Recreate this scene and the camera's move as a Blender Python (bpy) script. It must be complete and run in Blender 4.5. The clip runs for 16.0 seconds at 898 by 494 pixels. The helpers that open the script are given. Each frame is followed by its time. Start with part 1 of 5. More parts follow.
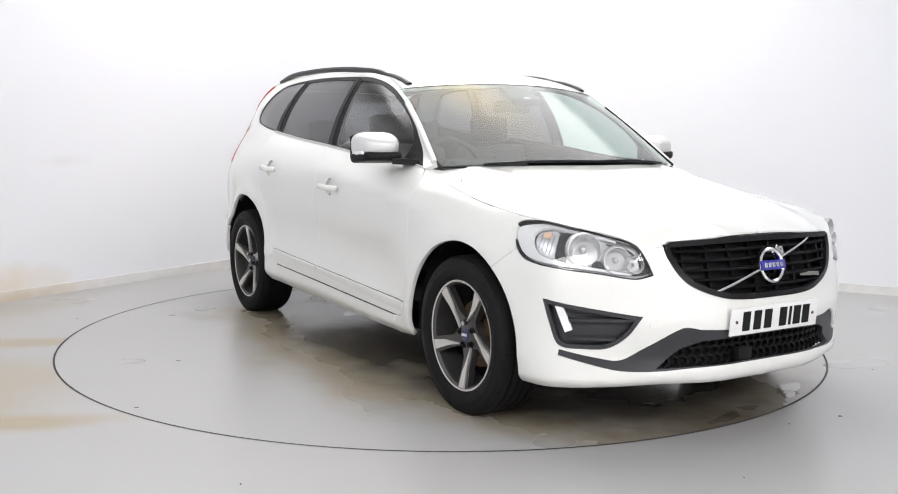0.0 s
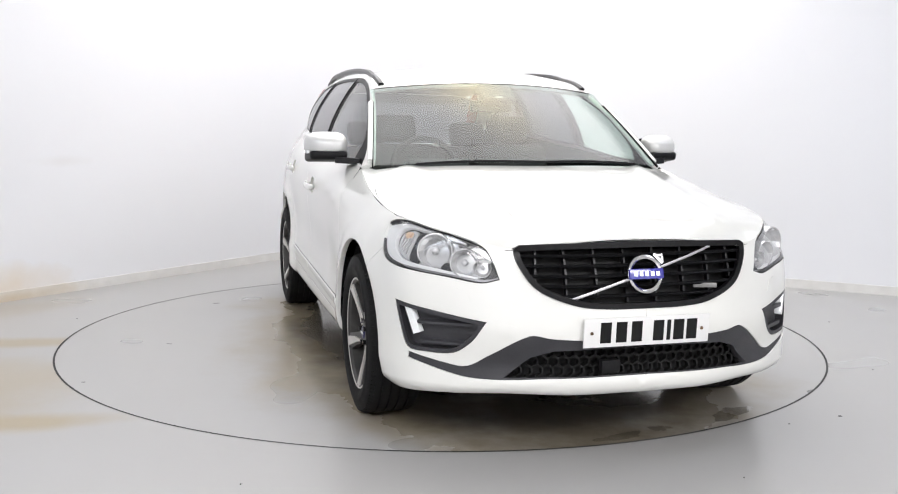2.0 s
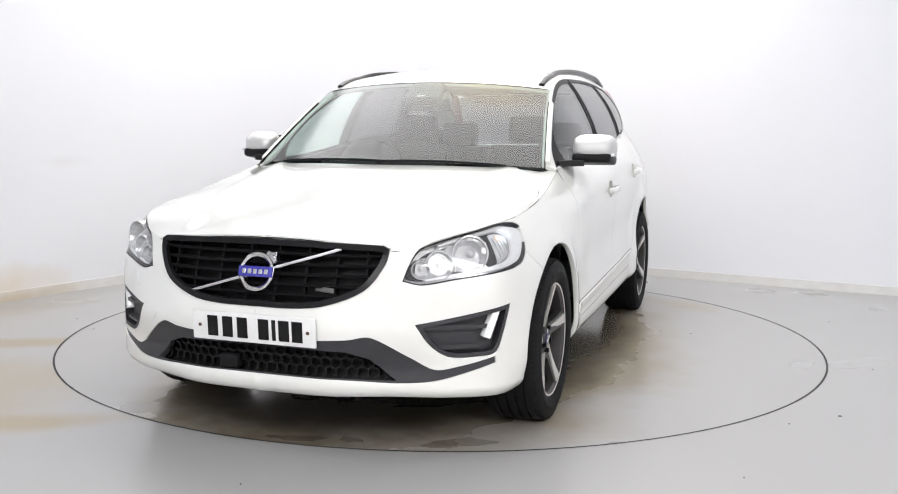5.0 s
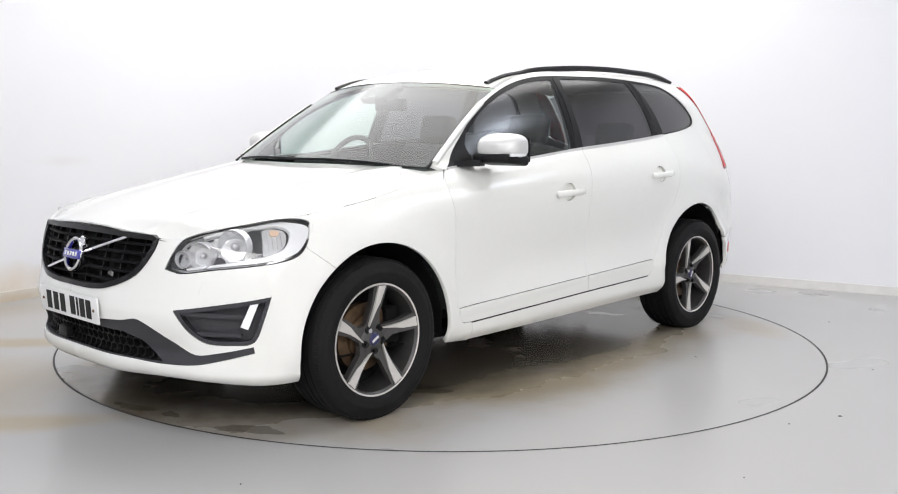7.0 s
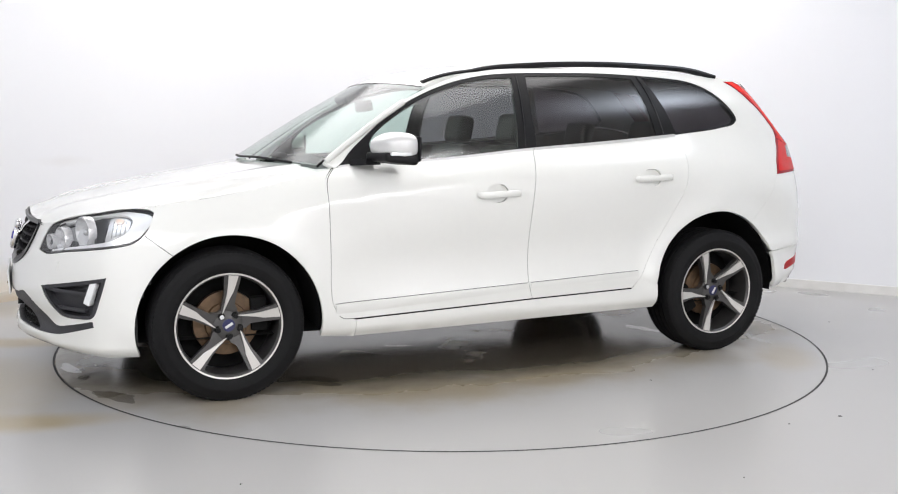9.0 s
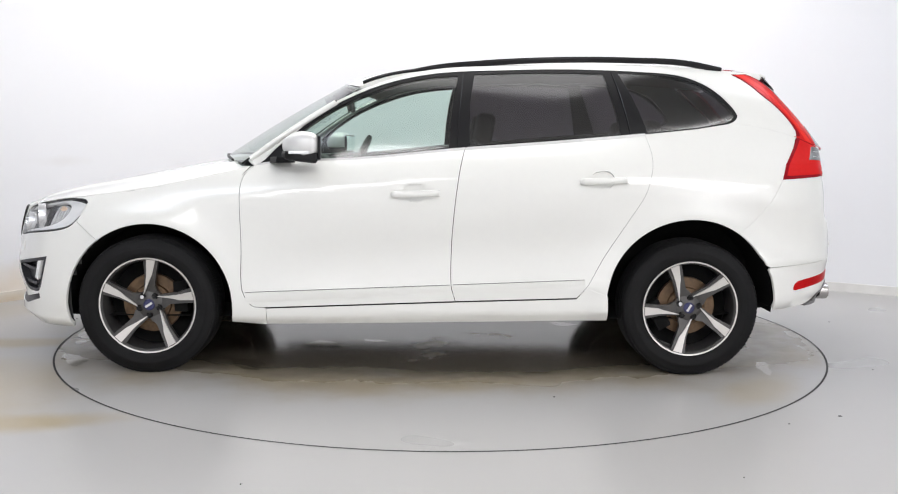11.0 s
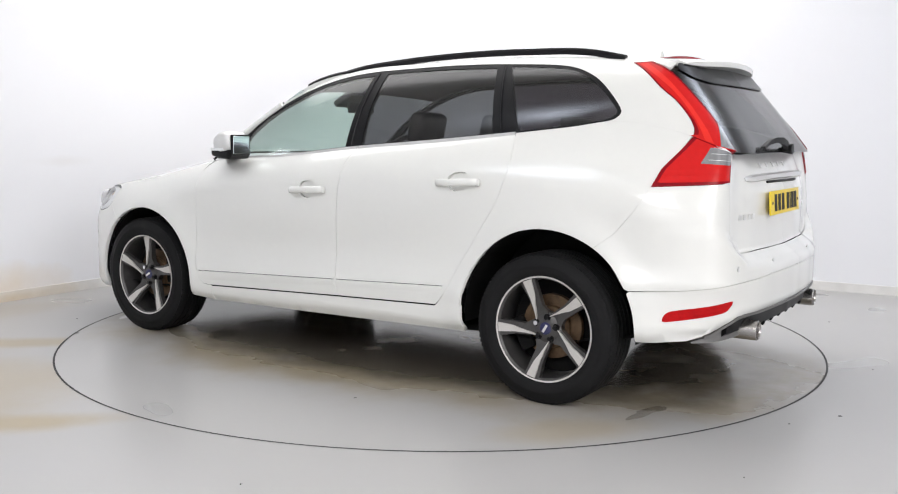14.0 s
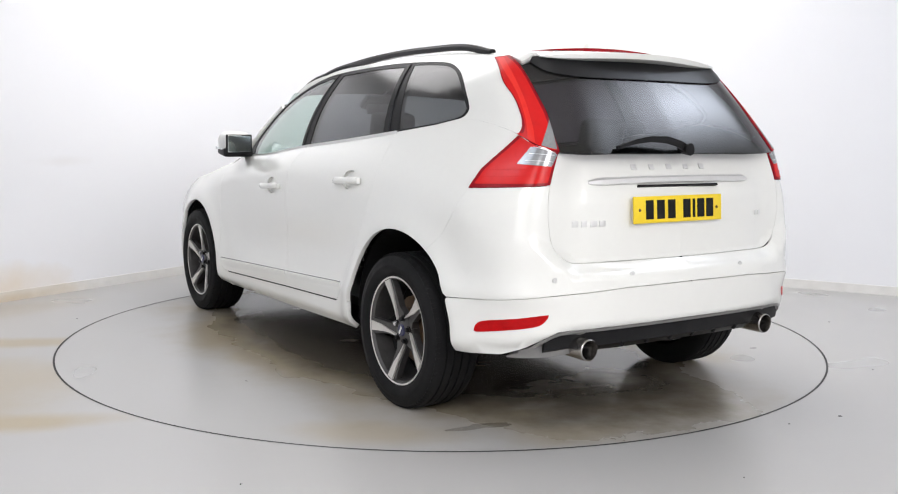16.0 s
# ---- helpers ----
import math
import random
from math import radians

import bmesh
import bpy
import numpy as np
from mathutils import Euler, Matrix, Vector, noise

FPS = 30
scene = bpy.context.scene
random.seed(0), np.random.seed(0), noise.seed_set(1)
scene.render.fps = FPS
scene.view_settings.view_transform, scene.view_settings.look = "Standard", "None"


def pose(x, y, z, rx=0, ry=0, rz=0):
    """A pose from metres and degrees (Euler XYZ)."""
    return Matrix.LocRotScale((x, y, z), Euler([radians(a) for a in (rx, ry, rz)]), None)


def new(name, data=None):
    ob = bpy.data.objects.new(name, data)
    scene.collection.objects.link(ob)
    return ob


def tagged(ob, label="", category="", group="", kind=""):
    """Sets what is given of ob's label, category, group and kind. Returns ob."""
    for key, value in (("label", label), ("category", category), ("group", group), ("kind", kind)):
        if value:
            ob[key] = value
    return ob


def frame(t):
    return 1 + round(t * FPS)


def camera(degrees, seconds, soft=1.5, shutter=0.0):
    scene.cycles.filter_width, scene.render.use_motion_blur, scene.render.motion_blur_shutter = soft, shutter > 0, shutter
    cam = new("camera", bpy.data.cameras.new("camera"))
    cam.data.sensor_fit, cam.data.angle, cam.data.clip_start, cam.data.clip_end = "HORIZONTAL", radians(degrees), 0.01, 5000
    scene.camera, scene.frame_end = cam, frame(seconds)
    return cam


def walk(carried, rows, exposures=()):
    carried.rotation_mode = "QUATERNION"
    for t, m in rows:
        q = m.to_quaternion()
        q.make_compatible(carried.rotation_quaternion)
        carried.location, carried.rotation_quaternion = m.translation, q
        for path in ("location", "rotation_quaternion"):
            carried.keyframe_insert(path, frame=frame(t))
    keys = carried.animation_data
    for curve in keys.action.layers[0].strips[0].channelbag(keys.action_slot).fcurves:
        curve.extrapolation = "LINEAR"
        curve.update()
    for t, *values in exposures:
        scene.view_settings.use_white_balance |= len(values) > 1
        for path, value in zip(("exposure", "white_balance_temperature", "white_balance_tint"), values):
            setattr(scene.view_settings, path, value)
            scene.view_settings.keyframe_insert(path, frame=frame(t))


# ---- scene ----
cam = camera(51.33, 16.0, soft=1.1)
EYE = pose(0, -5.757, 1.2229, 90 - 6.834, 0, -0.395) @ pose(0, 0, 0, 0, 0, 0.55)
walk(cam, [(0.0, EYE), (16.0, EYE)])

# the turntable's turn, in degrees, and the car's heading at the start
TURNS = [(0.0, 0.0), (0.5, -1.46), (1.0, -4.66), (1.5, -9.19), (2.0, -15.31), (2.5, -21.02), (3.0, -27.14), (3.5, -32.83),
         (4.0, -39.0), (4.5, -44.6), (4.7, -47.0), (6.8, -71.91), (7.0, -74.28), (7.5, -79.87), (8.0, -85.9), (8.5, -91.5),
         (9.0, -97.51), (9.2, -99.82), (11.3, -123.6), (11.5, -125.8), (12.0, -131.83), (12.5, -137.42), (13.0, -143.48),
         (13.5, -149.07), (14.0, -155.14), (14.5, -160.72), (15.0, -166.82), (15.5, -172.49), (16.0, -178.53)]
HEADING = -58.88
CAR_X, CAR_Y = 0.1630, -0.0478
RING = 2.2447

# ---------------------------------------------------------------- light
world = bpy.data.worlds.new("world")
world.use_nodes = True
world.node_tree.nodes["Background"].inputs[0].default_value = (0.9, 0.95, 1.0, 1)
world.node_tree.nodes["Background"].inputs[1].default_value = 0.3
scene.world = world
scene.view_settings.exposure = 0.25

CORNER = Vector((-1.10, 4.10, 0))
ALONG_L = Vector((-0.539, -0.842, 0)).normalized()
ALONG_R = Vector((0.870, -0.490, 0)).normalized()
CEIL = 3.6


def room_at(a, b, z=0.0):
    """A place a metres along the one wall and b metres along the other from the corner."""
    p = CORNER + ALONG_L * a + ALONG_R * b
    return Vector((p.x, p.y, z))


def area_lamp(name, m, sx, sy, power, colour):
    data = bpy.data.lights.new(name, "AREA")
    data.shape, data.size, data.size_y, data.energy, data.color = "RECTANGLE", sx, sy, power, colour
    ob = new(name, data)
    ob.matrix_world = m
    return ob


TURN_R = math.degrees(math.atan2(ALONG_R.y, ALONG_R.x))
SOFTBOX = (*room_at(2.25, 2.60).xy, 3.28, 0, 0, TURN_R)
SOFT_X, SOFT_Y = 4.4, 3.9
COOL = (0.98, 0.963, 0.972)
area_lamp("softbox_lamp", pose(*SOFTBOX), SOFT_X, SOFT_Y, 118, COOL)
# fill lamps added out of view behind the camera: place and power
FILLS = [(-1.4, -7.0, 185), (3.9, -7.2, 285)]
FILL_SIZE = 3.0
for x, y, power in FILLS:
    area_lamp("fill_lamp", pose(x, y, CEIL - 0.085), FILL_SIZE, FILL_SIZE, power, COOL)

# ---------------------------------------------------------------- materials
def material(name, colour, rough=0.5, metal=0.0, coat=0.0, grain=0.0, grain_size=40.0, bump=0.0, bump_size=200.0, spec=0.5, emit=0.0, rough_var=0.0, tint=None):
    """A surface with an uneven tone, an uneven gloss and a fine relief, in object space."""
    m = bpy.data.materials.new(name)
    m.use_nodes = True
    nt = m.node_tree
    b = nt.nodes["Principled BSDF"]
    b.inputs["Base Color"].default_value = (*colour, 1)
    b.inputs["Roughness"].default_value, b.inputs["Metallic"].default_value = rough, metal
    b.inputs["Coat Weight"].default_value, b.inputs["Coat Roughness"].default_value = coat, 0.04
    b.inputs["Specular IOR Level"].default_value = spec
    if emit:
        b.inputs["Emission Color"].default_value, b.inputs["Emission Strength"].default_value = (*colour, 1), emit
    if not (grain or bump or rough_var):
        return m
    co = nt.nodes.new("ShaderNodeTexCoord")
    if grain or rough_var:
        big, fine = nt.nodes.new("ShaderNodeTexNoise"), nt.nodes.new("ShaderNodeTexNoise")
        for n, k in ((big, grain_size * 0.12), (fine, grain_size)):
            n.inputs["Scale"].default_value, n.inputs["Detail"].default_value = k, 5
            nt.links.new(co.outputs["Object"], n.inputs["Vector"])
        add = nt.nodes.new("ShaderNodeMath")
        add.operation = "ADD"
        nt.links.new(big.outputs[0], add.inputs[0])
        nt.links.new(fine.outputs[0], add.inputs[1])
        ramp = nt.nodes.new("ShaderNodeMapRange")
        ramp.inputs["From Min"].default_value, ramp.inputs["From Max"].default_value = 0.6, 1.4
        nt.links.new(add.outputs[0], ramp.inputs["Value"])
        if grain:
            mix = nt.nodes.new("ShaderNodeMix")
            mix.data_type = "RGBA"
            dark = tint or tuple(c * (1 - grain) for c in colour)
            mix.inputs[6].default_value, mix.inputs[7].default_value = (*dark, 1), (*[min(1, c * (1 + grain * 0.3)) for c in colour], 1)
            nt.links.new(ramp.outputs[0], mix.inputs[0])
            nt.links.new(mix.outputs[2], b.inputs["Base Color"])
        if rough_var:
            rr = nt.nodes.new("ShaderNodeMapRange")
            rr.inputs["To Min"].default_value, rr.inputs["To Max"].default_value = rough - rough_var, rough + rough_var
            nt.links.new(ramp.outputs[0], rr.inputs["Value"])
            nt.links.new(rr.outputs[0], b.inputs["Roughness"])
    if bump:
        n, bp = nt.nodes.new("ShaderNodeTexNoise"), nt.nodes.new("ShaderNodeBump")
        n.inputs["Scale"].default_value, n.inputs["Detail"].default_value = bump_size, 4
        nt.links.new(co.outputs["Object"], n.inputs["Vector"])
        bp.inputs["Strength"].default_value, bp.inputs["Distance"].default_value = bump, 0.002
        nt.links.new(n.outputs[0], bp.inputs["Height"])
        nt.links.new(bp.outputs[0], b.inputs["Normal"])
    return m


def glass(name, tint, ior=1.5, rough=0.0):
    """A thin pane: it lets tinted light straight through and mirrors by Fresnel."""
    m = bpy.data.materials.new(name)
    m.use_nodes = True
    nt = m.node_tree
    nt.nodes.remove(nt.nodes["Principled BSDF"])
    clear, gloss, mix, lw = (nt.nodes.new("ShaderNode" + k) for k in ("BsdfTransparent", "BsdfGlossy", "MixShader", "LayerWeight"))
    clear.inputs[0].default_value = (*tint, 1)
    gloss.inputs["Roughness"].default_value = rough
    lw.inputs[0].default_value = 0.5
    f0 = ((ior - 1) / (ior + 1)) ** 2
    power, scale = nt.nodes.new("ShaderNodeMath"), nt.nodes.new("ShaderNodeMath")
    power.operation, scale.operation = "POWER", "MULTIPLY_ADD"
    f0 = 2 * f0 / (1 + f0)  # both faces of the pane mirror
    power.inputs[1].default_value, scale.inputs[1].default_value, scale.inputs[2].default_value = 4.0, 1 - f0, f0
    nt.links.new(lw.outputs["Facing"], power.inputs[0])
    nt.links.new(power.outputs[0], scale.inputs[0])
    nt.links.new(scale.outputs[0], mix.inputs[0])
    nt.links.new(clear.outputs[0], mix.inputs[1])
    nt.links.new(gloss.outputs[0], mix.inputs[2])
    nt.links.new(mix.outputs[0], nt.nodes["Material Output"].inputs[0])
    return m


PAINT = material("white_paint", (0.765, 0.768, 0.735), 0.30, coat=1.0, grain=0.015, grain_size=30)
BLACK_TRIM = material("black_trim", (0.012, 0.012, 0.013), 0.42, spec=0.16, grain=0.2, grain_size=80)
MATT_BLACK = material("matt_black", (0.007, 0.007, 0.008), 0.55, spec=0.08, grain=0.2, grain_size=80)
GLOSS_BLACK = material("gloss_black", (0.008, 0.008, 0.009), 0.28, spec=0.25)
GREY_TRIM = material("charcoal_plastic", (0.045, 0.045, 0.050), 0.45, spec=0.3, grain=0.15, grain_size=120, bump=0.15, bump_size=900)
DARK = material("dark_underside", (0.009, 0.009, 0.009), 0.9, spec=0.15, grain=0.3, grain_size=20)
RUBBER = material("tyre_rubber", (0.008, 0.008, 0.0085), 0.75, spec=0.22, grain=0.35, grain_size=30, bump=0.2, bump_size=300, rough_var=0.1)
CHROME = material("chrome", (0.78, 0.78, 0.80), 0.12, 1.0)
SILVER = material("satin_silver", (0.68, 0.68, 0.67), 0.36, 0.30, coat=0.12, grain=0.04, grain_size=60)
MACHINED = material("machined_alloy", (0.62, 0.60, 0.57), 0.34, 0.35, coat=0.3, grain=0.06, grain_size=160)
RIM_GREY = material("anthracite_alloy", (0.085, 0.082, 0.080), 0.38, 0.5, grain=0.25, grain_size=50, rough_var=0.1)
RUST = material("rusty_steel", (0.16, 0.10, 0.055), 0.42, 0.6, grain=0.5, grain_size=40, tint=(0.07, 0.045, 0.028))
RED_LENS = material("red_lens", (0.26, 0.004, 0.010), 0.24, spec=0.2, coat=0.0, grain=0.18, grain_size=25)
SATIN_GREY = material("satin_grey_trim", (0.20, 0.196, 0.192), 0.38, 0.5, grain=0.15, grain_size=60)
EXHAUST = material("exhaust_steel", (0.50, 0.48, 0.46), 0.24, 1.0, grain=0.15, grain_size=40)
RED_REFLEX = material("red_reflex", (0.48, 0.004, 0.006), 0.3, spec=0.15, grain=0.35, grain_size=180)
RED_DEEP = material("deep_red", (0.30, 0.006, 0.012), 0.16, spec=0.3, coat=0.2)
CLEAR_LENS = glass("clear_lens", (0.97, 0.98, 0.98), 1.45)
LAMP_CLEAR = material("clear_lens_body", (0.34, 0.35, 0.36), 0.2, 0.4, coat=0.6, grain=0.3, grain_size=90)
GLASS_FRONT = glass("green_glass", (0.74, 0.84, 0.80), 1.52, 0.16)
GLASS_SCREEN = glass("windscreen_glass", (0.68, 0.79, 0.745), 1.52, 0.16)
GLASS_TINT = glass("privacy_glass", (0.16, 0.15, 0.17), 1.52, 0.16)
PLATE_WHITE = material("plate_white", (0.78, 0.78, 0.77), 0.35, grain=0.04, grain_size=60)
PLATE_YELLOW = material("plate_yellow", (0.83, 0.60, 0.02), 0.35, grain=0.06, grain_size=60)
INK = material("plate_black", (0.008, 0.008, 0.008), 0.5, spec=0.2)
CAP_BLUE = material("cap_blue", (0.018, 0.020, 0.085), 0.3, coat=0.5)
BLUE = material("emblem_blue", (0.03, 0.03, 0.30), 0.2, coat=1.0)
LEATHER = material("dark_leather", (0.040, 0.036, 0.034), 0.5, grain=0.3, grain_size=60, bump=0.3, bump_size=350)
CABIN = material("cabin_plastic", (0.030, 0.030, 0.030), 0.55, grain=0.2, grain_size=100, bump=0.2, bump_size=500)
HEADLINER = material("headliner_cloth", (0.42, 0.40, 0.36), 0.9, grain=0.08, grain_size=200)
AMBER = material("amber_lens", (0.66, 0.47, 0.34), 0.2, coat=1.0)
MIRROR = material("mirror_glass", (0.80, 0.86, 0.86), 0.02, 1.0)
LED = material("lamp_tube", (0.88, 0.90, 0.90), 0.15, coat=1.0, grain=0.1, grain_size=200)
WATER = glass("shallow_water", (0.93, 0.925, 0.91), 1.33, 0.07)
LAMP_CHROME = material("lamp_chrome", (0.74, 0.74, 0.75), 0.2, 0.45, coat=0.6, grain=0.30, grain_size=35)
LAMP_BRIGHT = material("lamp_bright_satin", (0.80, 0.80, 0.81), 0.3, 0.15, coat=0.5, grain=0.06, grain_size=60)
LAMP_GREY = material("lamp_grey", (0.62, 0.62, 0.63), 0.25, 0.35, coat=0.5, grain=0.35, grain_size=50)

# ---------------------------------------------------------------- the car's skin
# Car space: x ahead from the middle of the wheelbase, y to the car's left, z up from the floor.
def spline(xs, ys):
    """A smooth curve through the knots, for arrays."""
    xs, ys = np.array(xs, float), np.array(ys, float)
    flip = xs[0] > xs[-1]
    if flip:
        xs, ys = xs[::-1], ys[::-1]
    h, d = np.diff(xs), np.diff(ys) / np.diff(xs)
    m = np.empty_like(ys)
    m[1:-1] = (d[:-1] * h[1:] + d[1:] * h[:-1]) / (h[1:] + h[:-1])
    m[0], m[-1] = d[0], d[-1]

    def f(x):
        x = np.asarray(x, float)
        i = np.clip(np.searchsorted(xs, x) - 1, 0, len(h) - 1)
        t = (np.clip(x, xs[0], xs[-1]) - xs[i]) / h[i]
        a, b = ys[i], ys[i + 1]
        r = (2 * t**3 - 3 * t**2 + 1) * a + (t**3 - 2 * t**2 + t) * h[i] * m[i] + (-2 * t**3 + 3 * t**2) * b + (t**3 - t**2) * h[i] * m[i + 1]
        return r + np.where(x < xs[0], (x - xs[0]) * m[0], 0) + np.where(x > xs[-1], (x - xs[-1]) * m[-1], 0)

    return f


hood_mid = spline((2.21, 2.1, 1.9, 1.7, 1.4, 1.1, 0.9), (0.838, 0.872, 0.922, 0.965, 1.028, 1.083, 1.115))
hood_fall = spline((2.2, 2.155, 2.055, 1.89, 1.7, 1.4, 1.0, 0.8), (0.35, 0.33, 0.16, 0.105, 0.110, 0.135, 0.122, 0.12))
roof_mid = spline((1.25, 1.0, 0.8, 0.57, 0.42, 0.3, 0.1, -0.3, -0.7, -1.2, -1.6, -1.95), (1.02, 1.185, 1.31, 1.442, 1.522, 1.562, 1.600, 1.642, 1.656, 1.650, 1.618, 1.580))
roof_fall = spline((0.9, 0.3, -0.3, -2.0), (0.065, 0.075, 0.14, 0.14))


def hood_z(x, y):
    ay = np.abs(y)
    ridge = 0.62 - (np.clip(x, 1.0, 2.2) - 1.0) * 0.17
    return hood_mid(x) - hood_fall(x) * ay**2.6 + 0.009 * np.exp(-(((ay - ridge) / 0.06) ** 2))


def roof_z(x, y):
    return roof_mid(x + 0.33 * y**2) - roof_fall(x) * y**2


# stations round the half body, from the nose to the tail: widest plan (x, y), upper edge (x, y), lower edge z, shoulder start and sharpness
STATIONS = [
    (2.290, 0.000, 2.205, 0.000, 0.250, 0.50, 1.8), (2.270, 0.300, 2.195, 0.300, 0.250, 0.50, 1.8), (2.195, 0.520, 2.155, 0.490, 0.252, 0.50, 2.0),
    (2.080, 0.710, 2.055, 0.640, 0.238, 0.50, 2.4), (1.930, 0.868, 1.890, 0.760, 0.228, 0.52, 3.0), (1.700, 0.915, 1.700, 0.825, 0.226, 0.55, 3.5),
    (1.390, 0.930, 1.400, 0.845, 0.240, 0.60, 3.0), (1.100, 0.935, 1.120, 0.838, 0.245, 0.66, 2.6), (0.850, 0.938, 0.850, 0.815, 0.250, 0.70, 2.4),
    (0.300, 0.943, 0.300, 0.830, 0.258, 0.72, 2.4), (-0.200, 0.945, -0.200, 0.835, 0.267, 0.72, 2.4), (-0.700, 0.945, -0.700, 0.825, 0.276, 0.70, 2.3),
    (-1.150, 0.940, -1.150, 0.800, 0.285, 0.66, 2.1), (-1.450, 0.935, -1.420, 0.775, 0.300, 0.62, 1.9), (-1.700, 0.920, -1.660, 0.738, 0.330, 0.58, 1.7),
    (-1.930, 0.885, -1.900, 0.720, 0.342, 0.58, 1.6), (-2.120, 0.780, -2.105, 0.680, 0.388, 0.60, 1.5), (-2.215, 0.600, -2.170, 0.550, 0.430, 0.70, 1.3),
    (-2.262, 0.300, -2.180, 0.300, 0.440, 0.75, 1.2), (-2.275, 0.000, -2.186, 0.000, 0.440, 0.75, 1.2),
]
BELT = (1.062, 1.100, 1.150, 1.190, 1.232, 1.262, 1.290, 1.250, 1.172, 1.155, 1.155, 1.155)  # the upper edge's height from station 8 on
ROOF_EDGE = [(0.90, 0.765), (0.45, 0.672), (0.0, 0.605), (-0.55, 0.600), (-1.05, 0.595), (-1.40, 0.590), (-1.68, 0.580), (-1.79, 0.555),
             (-1.835, 0.510), (-1.848, 0.420), (-1.858, 0.250), (-1.862, 0.0)]
UPPER = 0.42
_st = np.array(STATIONS)
_n = np.arange(len(STATIONS))
_kz = np.array([float(hood_z(r[2], r[3])) for r in STATIONS[:8]] + list(BELT))
_s = np.concatenate([[0], np.cumsum(np.hypot(np.diff(_st[:, 0]), np.diff(_st[:, 1])))])
bx, by, kx, ky, zb, v0, vp = (spline(_s, _st[:, i]) for i in range(7))
kz = spline(_s, _kz)
_rx, _ry = np.array([r[0] for r in ROOF_EDGE]), np.array([r[1] for r in ROOF_EDGE])
rx, ry = spline(_s[8:], _rx), spline(_s[8:], _ry)
rz = spline(_s[8:], [float(roof_z(a, b)) for a, b in ROOF_EDGE])
S_END = float(_s[-1])
s_of_x = spline(_st[::-1, 0], _s[::-1])


def ease(a, b, x):
    t = np.clip((np.asarray(x, float) - a) / (b - a), 0, 1)
    return t * t * (3 - 2 * t)


crease_z = spline((1.7, 2.04, 2.36, 2.85, 3.3, 3.8), (0.860, 0.905, 0.955, 1.005, 1.035, 1.06))
ledge_z = spline((4.6, 4.95, 5.03, 5.10, 5.18, 5.25, 5.40, 5.9), (0.86, 0.832, 0.834, 0.808, 0.752, 0.708, 0.692, 0.692))


def lower(s, z):
    """A place on the lower skin: s metres round the half body from the nose, at the height z."""
    s, z = np.asarray(s, float), np.asarray(z, float)
    v = np.clip((z - zb(s)) / (kz(s) - zb(s)), -0.2, 1.0)
    a = v0(s)
    g = np.clip((v - a) / (1 - a), 0, 1) ** vp(s)
    x, y = bx(s) + (kx(s) - bx(s)) * g, by(s) + (ky(s) - by(s)) * g
    e = 0.01
    tx, ty = bx(s + e) - bx(s - e), by(s + e) - by(s - e)
    n = np.hypot(tx, ty)
    nx, ny = -ty / n, tx / n
    nx, ny = -nx, -ny
    side = ease(1.9, 2.4, s) * (1 - ease(4.6, 5.0, s))
    rear = ease(S_END - 0.85, S_END - 0.55, s)
    front = 1 - ease(0.5, 0.9, s)
    o = -0.035 * np.clip((0.07 - v) / 0.07, 0, 1) ** 2
    o = o + side * (-0.020 * np.exp(-(((v - 0.40) / 0.17) ** 2)) + 0.006 * np.exp(-(((v - 0.20) / 0.035) ** 2)))
    crest = z - crease_z(s)
    o = o + 0.009 * ease(1.75, 2.1, s) * (1 - ease(2.75, 3.5, s)) * np.exp(-((crest / np.where(crest < 0, 0.040, 0.11)) ** 2))
    for cs, cz, r, proud in ((1.533, 0.345, 0.420, 0.020), (4.292, 0.370, 0.437, 0.024)):
        off = np.hypot(s - cs, z - cz) - r
        o = o + proud * np.exp(-((off / 0.085) ** 2)) * ease(0.24, 0.36, z)
    ledge = ledge_z(s)
    o = o - rear * 0.082 * ease(ledge - 0.042, ledge + 0.043, z)
    o = o + 0.007 * ease(4.78, 5.0, s) * (1 - ease(5.14, 5.3, s)) * (1 - ease(ledge - 0.035, ledge + 0.015, z)) * ease(0.50, 0.60, z)
    o = o + front * (0.012 * np.exp(-(((z - 0.50) / 0.06) ** 2)) - 0.02 * np.exp(-(((z - 0.36) / 0.05) ** 2)))
    o = o + 0.010 * ease(4.2, 4.5, s) * (1 - rear) * np.exp(-(((z - 0.60) / 0.04) ** 2))
    return np.stack([x + nx * o, np.maximum(y + ny * o, 0), z], -1)


